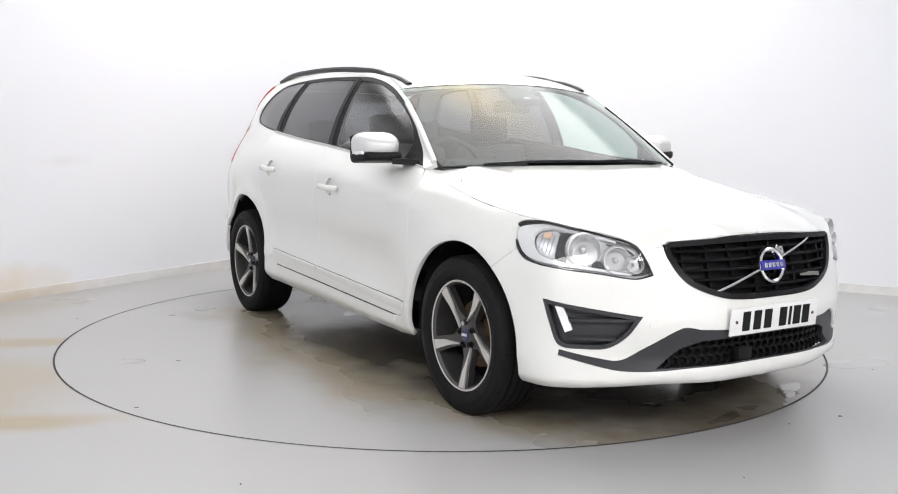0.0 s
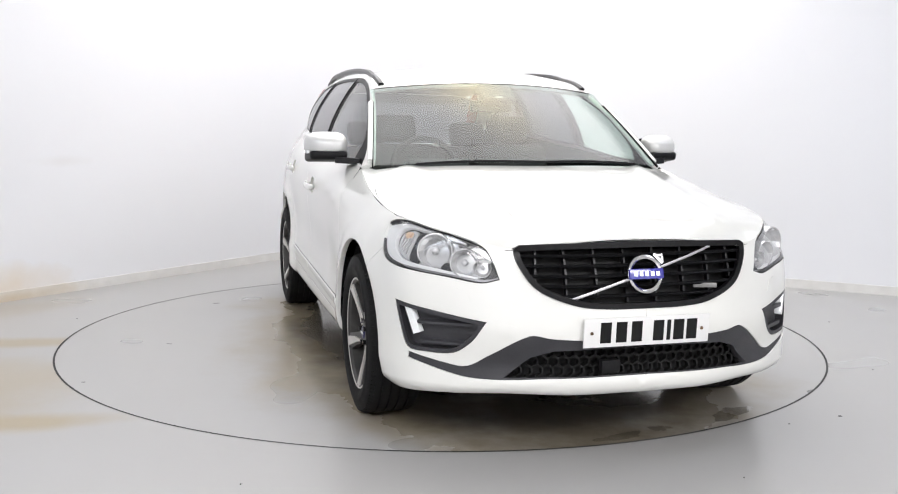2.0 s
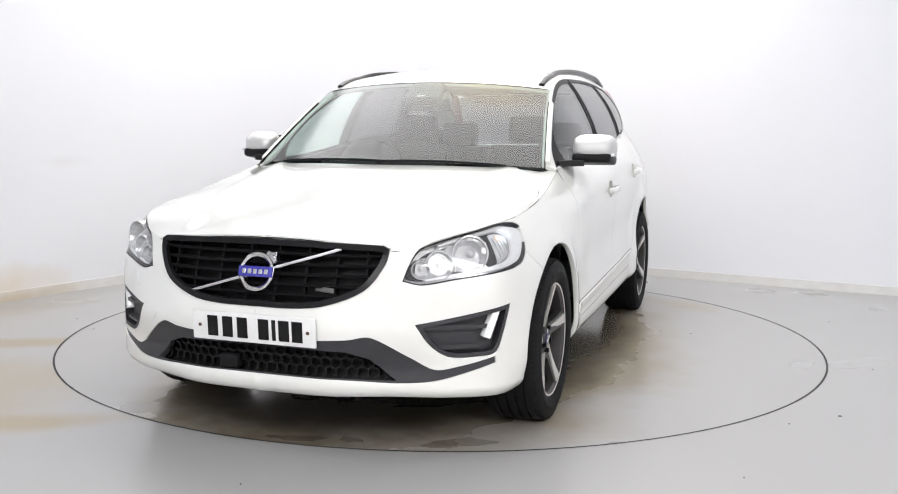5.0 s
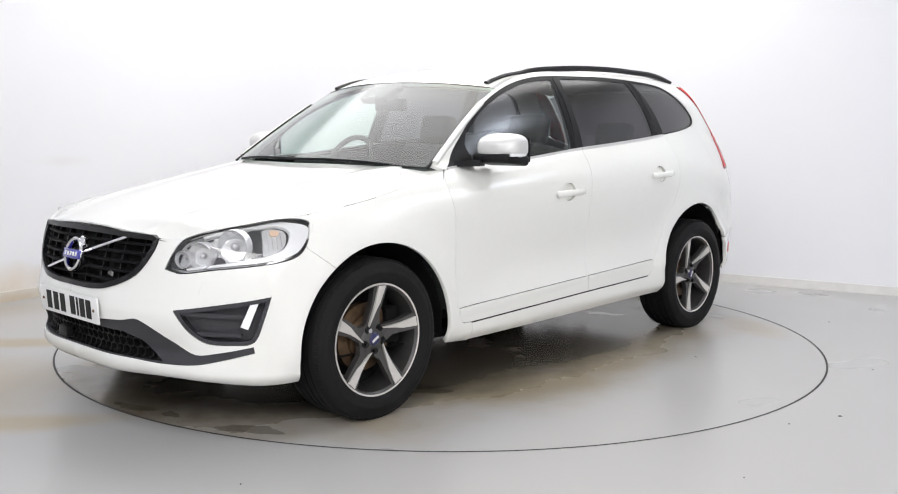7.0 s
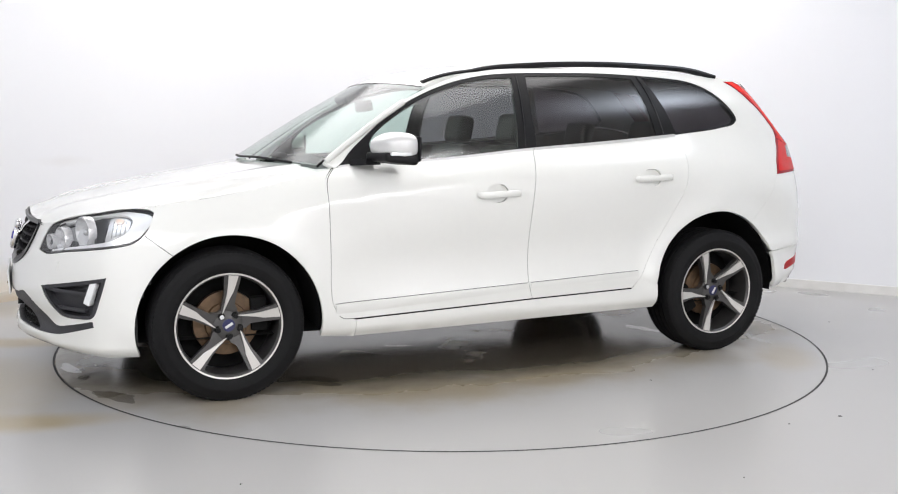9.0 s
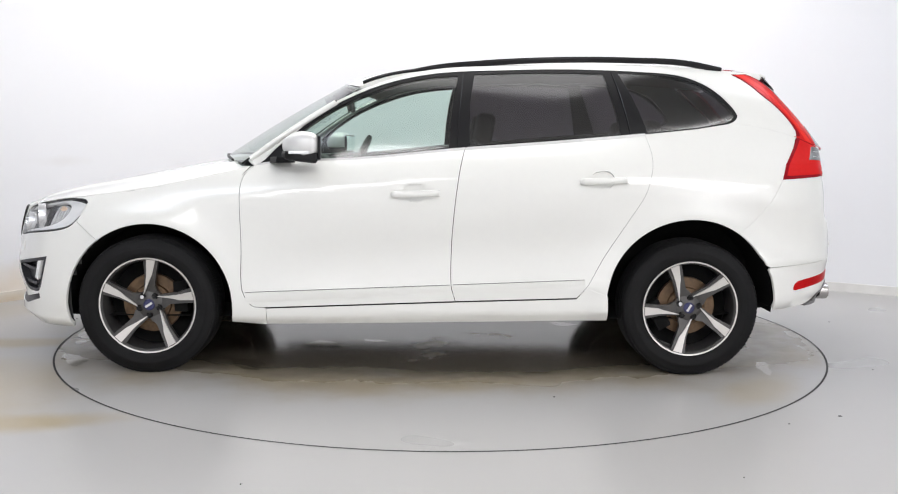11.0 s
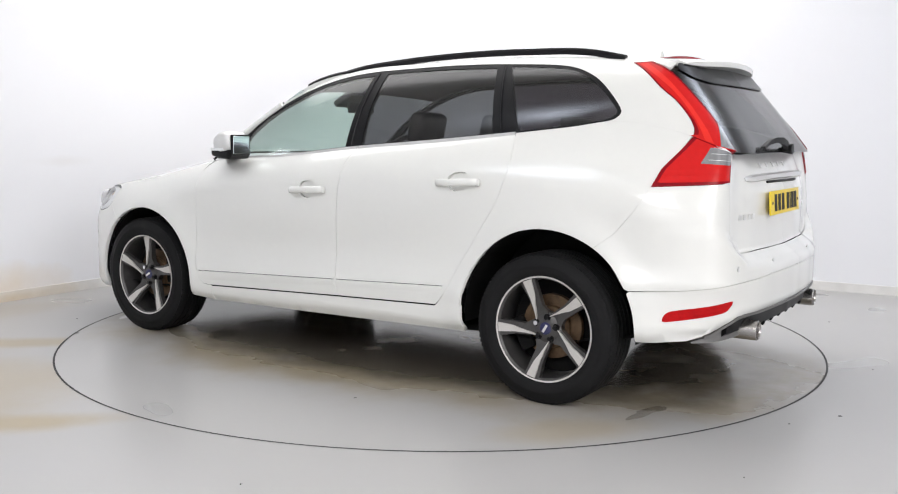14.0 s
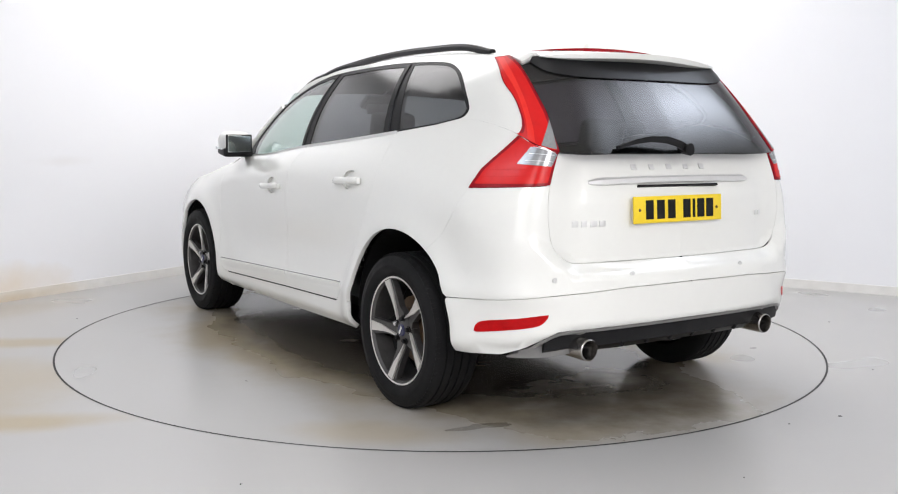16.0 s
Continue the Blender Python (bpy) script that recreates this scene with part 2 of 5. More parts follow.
def upper(s, h):
    """A place on the upper skin: s as for the lower, h from 0 at the belt to UPPER at the roof's edge."""
    s = np.asarray(s, float)
    v = np.asarray(h, float) / UPPER
    a = np.stack([kx(s), ky(s), kz(s)], -1)
    b = np.stack([rx(s), ry(s), rz(s)], -1)
    w = v[..., None]
    p = a + (b - a) * w
    out = 0.12 * v * (1 - v) * ease(_s[8], _s[9] + 0.2, s) * (1 - 0.75 * ease(4.75, 5.1, s))
    e = 0.01
    tx, ty = kx(s + e) - kx(s - e), ky(s + e) - ky(s - e)
    n = np.hypot(tx, ty)
    p[..., 0] += ty / n * out
    p[..., 1] = np.maximum(p[..., 1] - tx / n * out, 0)
    p[..., 2] += out * 0.4
    return p


# ---------------------------------------------------------------- mesh helpers
def linked(name, verts, faces, mat, parent, label="", smooth=True, normals=None):
    me = bpy.data.meshes.new(name)
    me.from_pydata([tuple(float(c) for c in v) for v in verts], [], [tuple(int(i) for i in f) for f in faces])
    me.materials.append(mat)
    if smooth:
        me.polygons.foreach_set("use_smooth", [True] * len(me.polygons))
    if normals is not None:
        me.normals_split_custom_set_from_vertices([tuple(float(c) for c in n) for n in normals])
    ob = new(name, me)
    ob.parent = parent
    return tagged(ob, label)


def part(name, bm, mat, parent, label="", smooth=True, angle=35):
    me = bpy.data.meshes.new(name)
    bmesh.ops.recalc_face_normals(bm, faces=bm.faces)
    if smooth:
        for f in bm.faces:
            f.smooth = True
        for e in bm.edges:
            if len(e.link_faces) == 2 and e.calc_face_angle(0) > radians(angle):
                e.smooth = False
    bm.to_mesh(me)
    bm.free()
    me.materials.append(mat)
    ob = new(name, me)
    ob.parent = parent
    return tagged(ob, label)


def block(bm, m, size, bevel=0.004, segments=2):
    """A bevelled box of that size at the pose m, added to bm."""
    r = bmesh.ops.create_cube(bm, size=1, matrix=m @ Matrix.Diagonal((*size, 1)))
    if bevel:
        edges = {e for v in r["verts"] for e in v.link_edges}
        bmesh.ops.bevel(bm, geom=list(edges), offset=bevel, segments=segments, profile=0.6, affect="EDGES")
    return bm


def rounded(points, sharp=(), n=6, closed=True):
    """A smooth loop through the points; the indices in sharp stay corners."""
    p = [np.array(q, float) for q in points]
    k, out = len(p), []
    for i in range(k if closed else k - 1):
        a, b = p[i], p[(i + 1) % k]
        pa = p[i - 1] if closed or i else a
        pb = p[(i + 2) % k] if closed or i + 2 < k else b
        ta = (b - a) if i in sharp or (not closed and i == 0) else (b - pa) / 2
        tb = (b - a) if (i + 1) % k in sharp or (not closed and i == k - 2) else (pb - a) / 2
        d = np.linalg.norm(b - a)
        for t, lim in ((ta, d), (tb, d)):
            l = np.linalg.norm(t)
            if l > lim:
                t *= lim / l
        m = max(1, min(n, int(d / 0.012)))
        for j in range(m):
            t = j / m
            out.append((2 * t**3 - 3 * t**2 + 1) * a + (t**3 - 2 * t**2 + t) * ta + (-2 * t**3 + 3 * t**2) * b + (t**3 - t**2) * tb)
    if not closed:
        out.append(p[-1])
    return np.array(out)


def dense(loop, step):
    out = []
    for a, b in zip(loop, np.roll(loop, -1, 0)):
        m = max(1, int(math.ceil(np.linalg.norm(b - a) / step)))
        out += [a + (b - a) * j / m for j in range(m)]
    return np.array(out)


def area(loop):
    x, y = loop[:, 0], loop[:, 1]
    return 0.5 * np.sum(x * np.roll(y, -1) - np.roll(x, -1) * y)


def shrunk(loop, d):
    """The loop moved inwards by d (outwards where d is negative)."""
    if area(loop) < 0:
        loop = loop[::-1]
    e = np.roll(loop, -1, 0) - loop
    e /= np.maximum(np.linalg.norm(e, axis=1), 1e-9)[:, None]
    n = np.stack([-e[:, 1], e[:, 0]], -1)
    m = n + np.roll(n, 1, 0)
    l2 = np.maximum((m**2).sum(1), 0.35)
    return loop + m * (2 * d / l2)[:, None]


def inside(pts, loop):
    x, y = pts[:, 0][:, None], pts[:, 1][:, None]
    x1, y1 = loop[:, 0][None], loop[:, 1][None]
    x2, y2 = np.roll(loop[:, 0], -1)[None], np.roll(loop[:, 1], -1)[None]
    dy = np.where(y2 == y1, 1e-12, y2 - y1)
    hit = ((y1 > y) != (y2 > y)) & (x < (x2 - x1) * (y - y1) / dy + x1)
    return hit.sum(1) % 2 == 1


def filled(outer, holes, step):
    """Triangles that fill the outer loop but for the holes, with an even grid within."""
    from mathutils.geometry import delaunay_2d_cdt
    loops = [dense(l, step) for l in (outer, *holes)]
    rim = np.concatenate(loops)
    lo, hi = outer.min(0), outer.max(0)
    gx, gy = np.meshgrid(np.arange(lo[0], hi[0], step) + step * 0.5, np.arange(lo[1], hi[1], step) + step * 0.5)
    g = np.stack([gx.ravel(), gy.ravel()], -1)
    ok = inside(g, loops[0])
    for l in loops[1:]:
        ok &= ~inside(g, l)
    g = g[ok]
    if len(g):
        near = np.concatenate([((c[:, None] - rim[None]) ** 2).sum(-1).min(1) for c in np.array_split(g, max(1, len(g) // 400))])
        g = g[near > (0.45 * step) ** 2]
    edges, base = [], 0
    for l in loops:
        edges += [(base + i, base + (i + 1) % len(l)) for i in range(len(l))]
        base += len(l)
    pts = np.concatenate([rim, g]) if len(g) else rim
    vs, _, fs, *_ = delaunay_2d_cdt([Vector(p) for p in pts], edges, [], 0, 1e-7)
    v = np.array([tuple(p) for p in vs])
    f = np.array(fs)
    c = v[f].mean(1)
    ok = inside(c, loops[0])
    for l in loops[1:]:
        ok &= ~inside(c, l)
    return v, f[ok], loops


def facing(fn, q):
    """Outward normals of a skin at q."""
    e = 0.002
    a = fn(q[:, 0] + e, q[:, 1]) - fn(q[:, 0] - e, q[:, 1])
    b = fn(q[:, 0], q[:, 1] + e) - fn(q[:, 0], q[:, 1] - e)
    n = np.cross(a, b)
    mid = np.abs(fn(q[:, 0], q[:, 1])[:, 1]) < 0.006
    n[mid, 1] = 0
    return n / np.maximum(np.linalg.norm(n, axis=1), 1e-9)[:, None]


def panel(name, fn, outer, mat, parent, holes=(), label="", gap=0.003, skirt=0.022, lift=0.0, step=0.035, side=1, both=False, up=False, soft=False):
    """A pressed panel on the skin fn, inside a loop of the skin's own two measures, with edges turned inwards. side -1: the car's right; both: across the middle."""
    outer = np.asarray(outer, float)
    if area(outer) < 0:
        outer = outer[::-1]
    mid = np.abs(fn(outer[:, 0], outer[:, 1])[:, 1]) < 0.002
    tight = shrunk(outer, gap)
    if both:
        tight[mid, 1 if up else 0] = outer[mid, 1 if up else 0]
    outer = tight
    holes = [shrunk(np.asarray(h, float), -gap) for h in holes]
    q, f, loops = filled(outer, holes, step)
    nrm = facing(fn, q)
    if up:
        nrm = np.where(nrm[:, 2:] < 0, -nrm, nrm)
    p = fn(q[:, 0], q[:, 1]) + nrm * lift
    if soft:
        s = q[:, 0]
        low, high = facing(lower, np.stack([s, kz(s) - 0.01], -1)), facing(upper, np.stack([s, 0 * s + 0.01], -1))
        k = 1 - ease(0.0, 0.24, (kz(s) - q[:, 1]) if fn is lower else q[:, 1])
        k = (k * ease(4.0, 4.2, s))[:, None]
        nrm = nrm * (1 - k) + (low + high) * 0.5 * k
        nrm /= np.linalg.norm(nrm, axis=1)[:, None]
    c = np.cross(p[f[:, 1]] - p[f[:, 0]], p[f[:, 2]] - p[f[:, 0]])
    flip = (c * nrm[f[:, 0]]).sum(1) < 0
    f = np.where(flip[:, None], f[:, ::-1], f)
    verts, faces, normals = [p], [f], [nrm]
    base = len(p)
    sq = []
    for k, l in enumerate(loops):
        ln = facing(fn, l)
        if up:
            ln = np.where(ln[:, 2:] < 0, -ln, ln)
        a = fn(l[:, 0], l[:, 1]) + ln * lift
        b = a - ln * skirt
        t = np.roll(a, -1, 0) - np.roll(a, 1, 0)
        o = np.cross(t, ln)
        o /= np.maximum(np.linalg.norm(o, axis=1), 1e-9)[:, None]
        m = len(l)
        i = np.arange(m)
        j = (i + 1) % m
        keep = np.ones(m, bool)
        if both and k == 0:
            keep = ~((np.abs(a[i, 1]) < 0.004) & (np.abs(a[j, 1]) < 0.004))
        verts += [a, b]
        normals += [(o + ln * 0.6), o]
        sq.append(np.stack([base + i, base + m + i, base + m + j, base + j], -1)[keep])
        base += 2 * m
    verts, normals = np.concatenate(verts), np.concatenate(normals)
    normals /= np.maximum(np.linalg.norm(normals, axis=1), 1e-9)[:, None]
    tri, sq = np.concatenate(faces), np.concatenate(sq)
    fl = [tuple(x) for x in tri] + [tuple(x) for x in sq]
    mirror = np.array([1, -1, 1])
    if both:
        n = len(verts)
        fl = fl + [tuple(n + i for i in x[::-1]) for x in fl]
        verts, normals = np.concatenate([verts, verts * mirror]), np.concatenate([normals, normals * mirror])
    elif side < 0:
        verts, normals = verts * mirror, normals * mirror
        fl = [x[::-1] for x in fl]
    return linked(name, verts, fl, mat, parent, label, True, normals)


def sweep(path, shape, up=(0, 0, 1), closed=False, caps=True, scale=None):
    """A bmesh: the closed outline shape (across, up) drawn along the path."""
    bm = bmesh.new()
    path = [Vector(p) for p in path]
    rings, k = [], len(path)
    for i, p in enumerate(path):
        a, b = path[(i - 1) % k if closed else max(i - 1, 0)], path[(i + 1) % k if closed else min(i + 1, k - 1)]
        t = (b - a).normalized()
        x = t.cross(Vector(up)).normalized()
        y = x.cross(t).normalized()
        w = scale[i] if scale else (1, 1)
        rings.append([bm.verts.new(p + x * c * w[0] + y * d * w[1]) for c, d in shape])
    m = len(shape)
    for i in range(k if closed else k - 1):
        r, q = rings[i], rings[(i + 1) % k]
        for j in range(m):
            bm.faces.new((r[j], r[(j + 1) % m], q[(j + 1) % m], q[j]))
    if caps and not closed:
        bm.faces.new(rings[0][::-1])
        bm.faces.new(rings[-1])
    return bm


def gap_shade(name, path, half, parent, up=(0, 0, 1)):
    """A flat black strip that puts the shade of a gap or an edge into colour."""
    return part(name, sweep(path, [(half, -0.0012), (half, 0.0012), (-half, 0.0012), (-half, -0.0012)], up=up), INK, parent, "black strip that stands for the line's shade")


def disc_shape(r, n=10):
    return [(r * math.cos(2 * math.pi * i / n), r * math.sin(2 * math.pi * i / n)) for i in range(n)]


def lathe(bm, profile, n=64):
    """Turns a profile of (radius, along y) about the y axis."""
    rings = [[bm.verts.new((r * math.cos(2 * math.pi * i / n), a, r * math.sin(2 * math.pi * i / n))) for i in range(n)] for r, a in profile]
    for r, q in zip(rings, rings[1:]):
        for i in range(n):
            bm.faces.new((r[i], r[(i + 1) % n], q[(i + 1) % n], q[i]))
    return bm


# ---------------------------------------------------------------- the car's panels
car = tagged(new("car"), "white five-door estate SUV with black roof rails on the turntable", "car")


def arc(cs, cz, r, a0, a1, n=40):
    """Part of a wheel arch as points of the side skin; degrees from the front, over the top."""
    return [(cs - r * math.cos(radians(a0 + (a1 - a0) * i / n)), cz + r * math.sin(radians(a0 + (a1 - a0) * i / n))) for i in range(n + 1)]


def belt(a, b, n=30, d=0.001):
    return [(a + (b - a) * i / n, float(kz(a + (b - a) * i / n)) - d) for i in range(n + 1)]


def hem(a, b, n=20):
    return [(a + (b - a) * i / n, float(zb(a + (b - a) * i / n))) for i in range(n + 1)]


ARCH_F, ARCH_R = (1.533, 0.345, 0.420), (4.292, 0.370, 0.437)
lamp_top = [(s, min(z, float(kz(s)) - 0.003)) for s, z in ((1.219, 0.853), (1.185, 0.880), (1.057, 0.890), (0.891, 0.868), (0.745, 0.833), (0.656, 0.800))]
HEADLAMP = rounded(lamp_top + [(0.605, 0.747), (0.572, 0.690), (0.644, 0.675), (0.781, 0.692), (0.926, 0.708), (1.060, 0.724), (1.128, 0.745), (1.178, 0.796)], (7,), 5)
FOG = rounded([(0.999, 0.588), (0.746, 0.549), (0.611, 0.530), (0.667, 0.452), (0.742, 0.404), (0.850, 0.400), (0.928, 0.412), (0.966, 0.491)], (0, 2), 5)
GRILLE_EDGE = rounded([(0.0, 0.592), (0.15, 0.593), (0.277, 0.608), (0.417, 0.663), (0.498, 0.755), (0.519, 0.800)], (), 6, False)
GRILLE = np.array(list(map(tuple, GRILLE_EDGE)) + [(0.50, 0.808), (0.3, 0.814), (0.0, 0.818)])
INTAKE = np.array(list(map(tuple, rounded([(0.0, 0.325), (0.372, 0.321), (0.556, 0.312), (0.712, 0.317), (0.93, 0.368)], (4,), 5, False)))
                  + list(map(tuple, rounded([(0.925, 0.392), (0.778, 0.362), (0.687, 0.354), (0.596, 0.403), (0.449, 0.484), (0.363, 0.474), (0.0, 0.455)], (0, 3), 5, False))))
DOOR_A = rounded([(2.049, 1.060), (2.006, 1.005), (1.994, 0.927), (2.0, 0.656), (2.002, 0.442), (2.049, 0.352), (2.114, 0.342)], (), 6, False)
DOOR_B = rounded([(3.130, 1.158), (3.104, 1.05), (3.082, 0.893), (3.065, 0.687), (3.063, 0.468), (3.085, 0.380)], (), 6, False)
DOOR_C = rounded([(4.062, 1.232), (4.085, 1.135), (4.082, 1.052), (4.044, 0.927), (3.965, 0.799), (3.843, 0.610), (3.763, 0.466), (3.707, 0.400)], (), 6, False)
tup = lambda a: [tuple(p) for p in a]
CLIP = lambda pts: np.array([(s, min(z, float(kz(s)) - 0.002)) for s, z in pts])
FENDER_ARC = arc(*ARCH_F, 53, 191)
FENDER = CLIP(belt(1.225, 2.049) + tup(DOOR_A)[1:] + [(2.122, 0.337), (2.122, 0.247)] + FENDER_ARC[::-1] + [(1.165, 0.770)])
FRONT_DOOR = CLIP(belt(2.049, 3.130) + tup(DOOR_B)[1:] + tup(DOOR_A)[::-1][:-1])
REAR_DOOR = CLIP(belt(3.130, 4.062) + tup(DOOR_C)[1:] + tup(DOOR_B)[::-1][:-1])
SILL = np.array(hem(2.124, 3.868) + [(3.862, 0.412), (3.757, 0.452), (3.705, 0.394), (3.085, 0.374), (2.124, 0.336)])
LAMP_R_FRONT = [(4.772, 1.012), (4.807, 1.088), (4.877, 1.169), (4.915, 1.232)]
QUARTER = np.array(belt(4.062, 4.915, d=0.0) + LAMP_R_FRONT[::-1] + [(4.70, 0.90), (4.62, 0.805)] + arc(*ARCH_R, 123, 6) + [(3.862, 0.412), (3.757, 0.452)] + tup(DOOR_C)[::-1][1:-1])
LAMP_R_LOW = CLIP(LAMP_R_FRONT + belt(4.915, 5.136)[1:] + [(5.134, 1.032)])
BUMPER_SEAM = [(4.700, 0.563), (4.90, 0.575), (5.157, 0.603), (5.5, 0.622), (5.866, 0.626)]
arch_hi = [p for p in arc(*ARCH_R, 123, 188)]
BUMPER_R = np.array([(4.62, 0.805), (4.70, 0.90), (4.772, 1.012), (5.134, 1.030), (5.140, 0.98)]
                    + tup(rounded([(5.165, 0.817), (5.199, 0.759), (5.265, 0.722), (5.40, 0.718), (5.866, 0.718)], (), 5, False))
                    + BUMPER_SEAM[::-1] + [p for p in arch_hi if p[1] > 0.565][::-1])
BUMPER_R_LOW = np.array(BUMPER_SEAM + [(5.866, 0.469), (5.385, 0.463), (5.197, 0.455), (5.071, 0.388), (4.95, 0.350), (4.82, 0.338), (4.732, 0.337)]
                        + [p for p in arch_hi if p[1] < 0.560 and p[1] > 0.335][::-1])
REFLECTOR = rounded([(4.840, 0.440), (4.848, 0.470), (4.880, 0.490), (5.04, 0.515), (5.160, 0.531), (5.155, 0.512), (5.120, 0.481), (4.98, 0.456), (4.856, 0.436)], (), 4)
GATE = CLIP([(5.866, 0.718)] + tup(rounded([(5.40, 0.718), (5.265, 0.722), (5.199, 0.759), (5.165, 0.817), (5.140, 0.98), (5.134, 1.030), (5.139, 1.150)], (), 5, False)) + belt(5.140, 5.866))

WINDOWS = rounded([(2.062, 0.003), (2.11, 0.12), (2.204, 0.286), (2.364, 0.362), (2.55, 0.394), (2.75, 0.402), (2.937, 0.401), (3.127, 0.396), (3.315, 0.393), (3.683, 0.393),
                   (4.002, 0.382), (4.24, 0.366), (4.345, 0.342), (4.436, 0.281), (4.529, 0.165), (4.595, 0.062), (4.578, 0.020), (4.530, 0.004), (4.061, 0.003), (3.141, 0.003)], (0, 18, 19), 6)
PANE_A = rounded([(2.275, 0.012), (2.300, 0.235), (2.37, 0.328), (2.50, 0.362), (2.655, 0.376), (2.93, 0.379), (3.12, 0.374), (3.265, 0.368), (3.16, 0.2), (3.052, 0.012)], (0, 7, 9), 5)
PANE_B = rounded([(3.345, 0.372), (3.65, 0.372), (3.957, 0.358), (3.948, 0.2), (3.934, 0.012), (3.160, 0.012), (3.25, 0.2)], (0, 2, 4, 5), 5)
PANE_C = rounded([(4.030, 0.364), (4.20, 0.352), (4.327, 0.330), (4.418, 0.270), (4.510, 0.155), (4.574, 0.060), (4.558, 0.028), (4.510, 0.013), (4.078, 0.012)], (0, 8), 5)
LAMP_R_HIGH = np.array(tup(rounded([(4.575, 0.387), (4.70, 0.30), (4.79, 0.225), (4.88, 0.165), (4.928, 0.10), (4.936, 0.05), (4.915, 0.002)], (), 5, False))
                       + tup(rounded([(5.137, 0.002), (5.119, 0.052), (5.08, 0.163), (4.974, 0.282), (4.85, 0.352), (4.69, 0.403)], (), 5, False)))
SCREEN_R = np.array(tup(rounded([(5.141, 0.002), (5.124, 0.052), (5.086, 0.163), (4.980, 0.284), (4.87, 0.352)], (), 5, False)) + [(5.1, 0.400), (5.866, 0.400), (5.866, 0.002)])


def mirrored(make):
    return [make(1), make(-1)]


# bumpers, fenders, sills, quarters
# the nose is cut by the grille and the intake, which reach the middle: an upper bar, a middle bar and a lower lip with the corners
g_out = tup(GRILLE_EDGE)[::-1]
NOSE = CLIP(hem(0.0, 1.132) + arc(*ARCH_F, -15, 53) + [(1.165, 0.770), (1.225, 0.862)] + belt(1.222, 0.53) + [(0.522, 0.803)] + g_out
            + [(0.0, 0.455)] + tup(INTAKE)[::-1][1:-1] + [(0.0, 0.325)])
front_bumper = panel("front_bumper", lower, NOSE, PAINT, car, [HEADLAMP, FOG], "white painted front bumper with washer and tow-eye covers", both=True, gap=0.0015)
for sd in (1, -1):
    panel("washer_cover", lower, rounded([(0.742, 0.655), (0.690, 0.645), (0.668, 0.597), (0.715, 0.590)], (0, 1, 2, 3), 2), PAINT, front_bumper, lift=0.0022, skirt=0.004, side=sd)
    panel("front_fender", lower, FENDER, PAINT, car, side=sd, gap=0.0015)
    panel("sill", lower, SILL, PAINT, car, side=sd, gap=0.0004)
    panel("rear_quarter", lower, QUARTER, PAINT, car, side=sd, gap=0.0003, soft=True)
panel("tow_eye_cover", lower, rounded([(0.585, 0.505), (0.545, 0.527), (0.490, 0.517), (0.515, 0.484), (0.568, 0.480)], (), 4), PAINT, front_bumper, lift=0.0022, skirt=0.004, side=-1)
rear_bumper = panel("rear_bumper", lower, BUMPER_R, PAINT, car, label="white painted rear bumper with parking sensors", both=True, gap=0.0010)
panel("bumper_skirt", lower, BUMPER_R_LOW, PAINT, rear_bumper, both=True)
for sd in (1, -1):
    panel("rear_reflector", lower, REFLECTOR, RED_REFLEX, rear_bumper, label="red rear reflector", lift=0.003, side=sd, step=0.02)
    for s_, z_ in ((5.175, 0.665), (5.54, 0.672)):
        q = lower(np.array(s_), np.array(z_)) * (1, sd, 1)
        bm = bmesh.new()
        bmesh.ops.create_cone(bm, cap_ends=True, segments=16, radius1=0.011, radius2=0.010, depth=0.006, matrix=Matrix.Translation(q) @ pose(0, 0, 0, 0, 90, 0))
        part("parking_sensor", bm, SILVER, rear_bumper)


# doors with their panes and handles
def cup_loop(s, z):
    return rounded([(s - 0.062, z + 0.002), (s - 0.040, z + 0.040), (s + 0.030, z + 0.045), (s + 0.058, z + 0.006), (s + 0.03, z - 0.036), (s - 0.03, z - 0.036)], (), 5)


def handle(door, s, z, sd):
    p = lower(np.array(s), np.array(z)) * (1, sd, 1)
    n = 24
    path = []
    for i in range(n + 1):
        t = i / n
        q = lower(np.array(s - 0.115 + 0.23 * t), np.array(z - 0.004 + 0.010 * t))
        path.append((q[0], (q[1] + 0.010 + 0.030 * math.sin(math.pi * t) ** 0.35 * 0.9) * sd, q[2]))
    prof = [(0.010 * math.cos(a), 0.017 * math.sin(a)) for a in np.linspace(0, 2 * math.pi, 12, endpoint=False)]
    sc = [(1, 1.0 if 0 < i < n else 0.8) for i in range(n + 1)]
    part("door_handle", sweep(path, prof, scale=sc), PAINT, door, "white painted pull handle")
    panel("handle_cup", lower, shrunk(cup_loop(s, z), -0.002), PAINT, door, lift=-0.016, gap=0, skirt=0.003, side=sd, step=0.02)
    lock = block(bmesh.new(), pose(float(p[0]) - 0.108, float(p[1]) + 0.012 * sd, float(p[2]) + 0.004), (0.036, 0.022, 0.032), 0.006, 2)
    part("lock_cover", lock, PAINT, door)


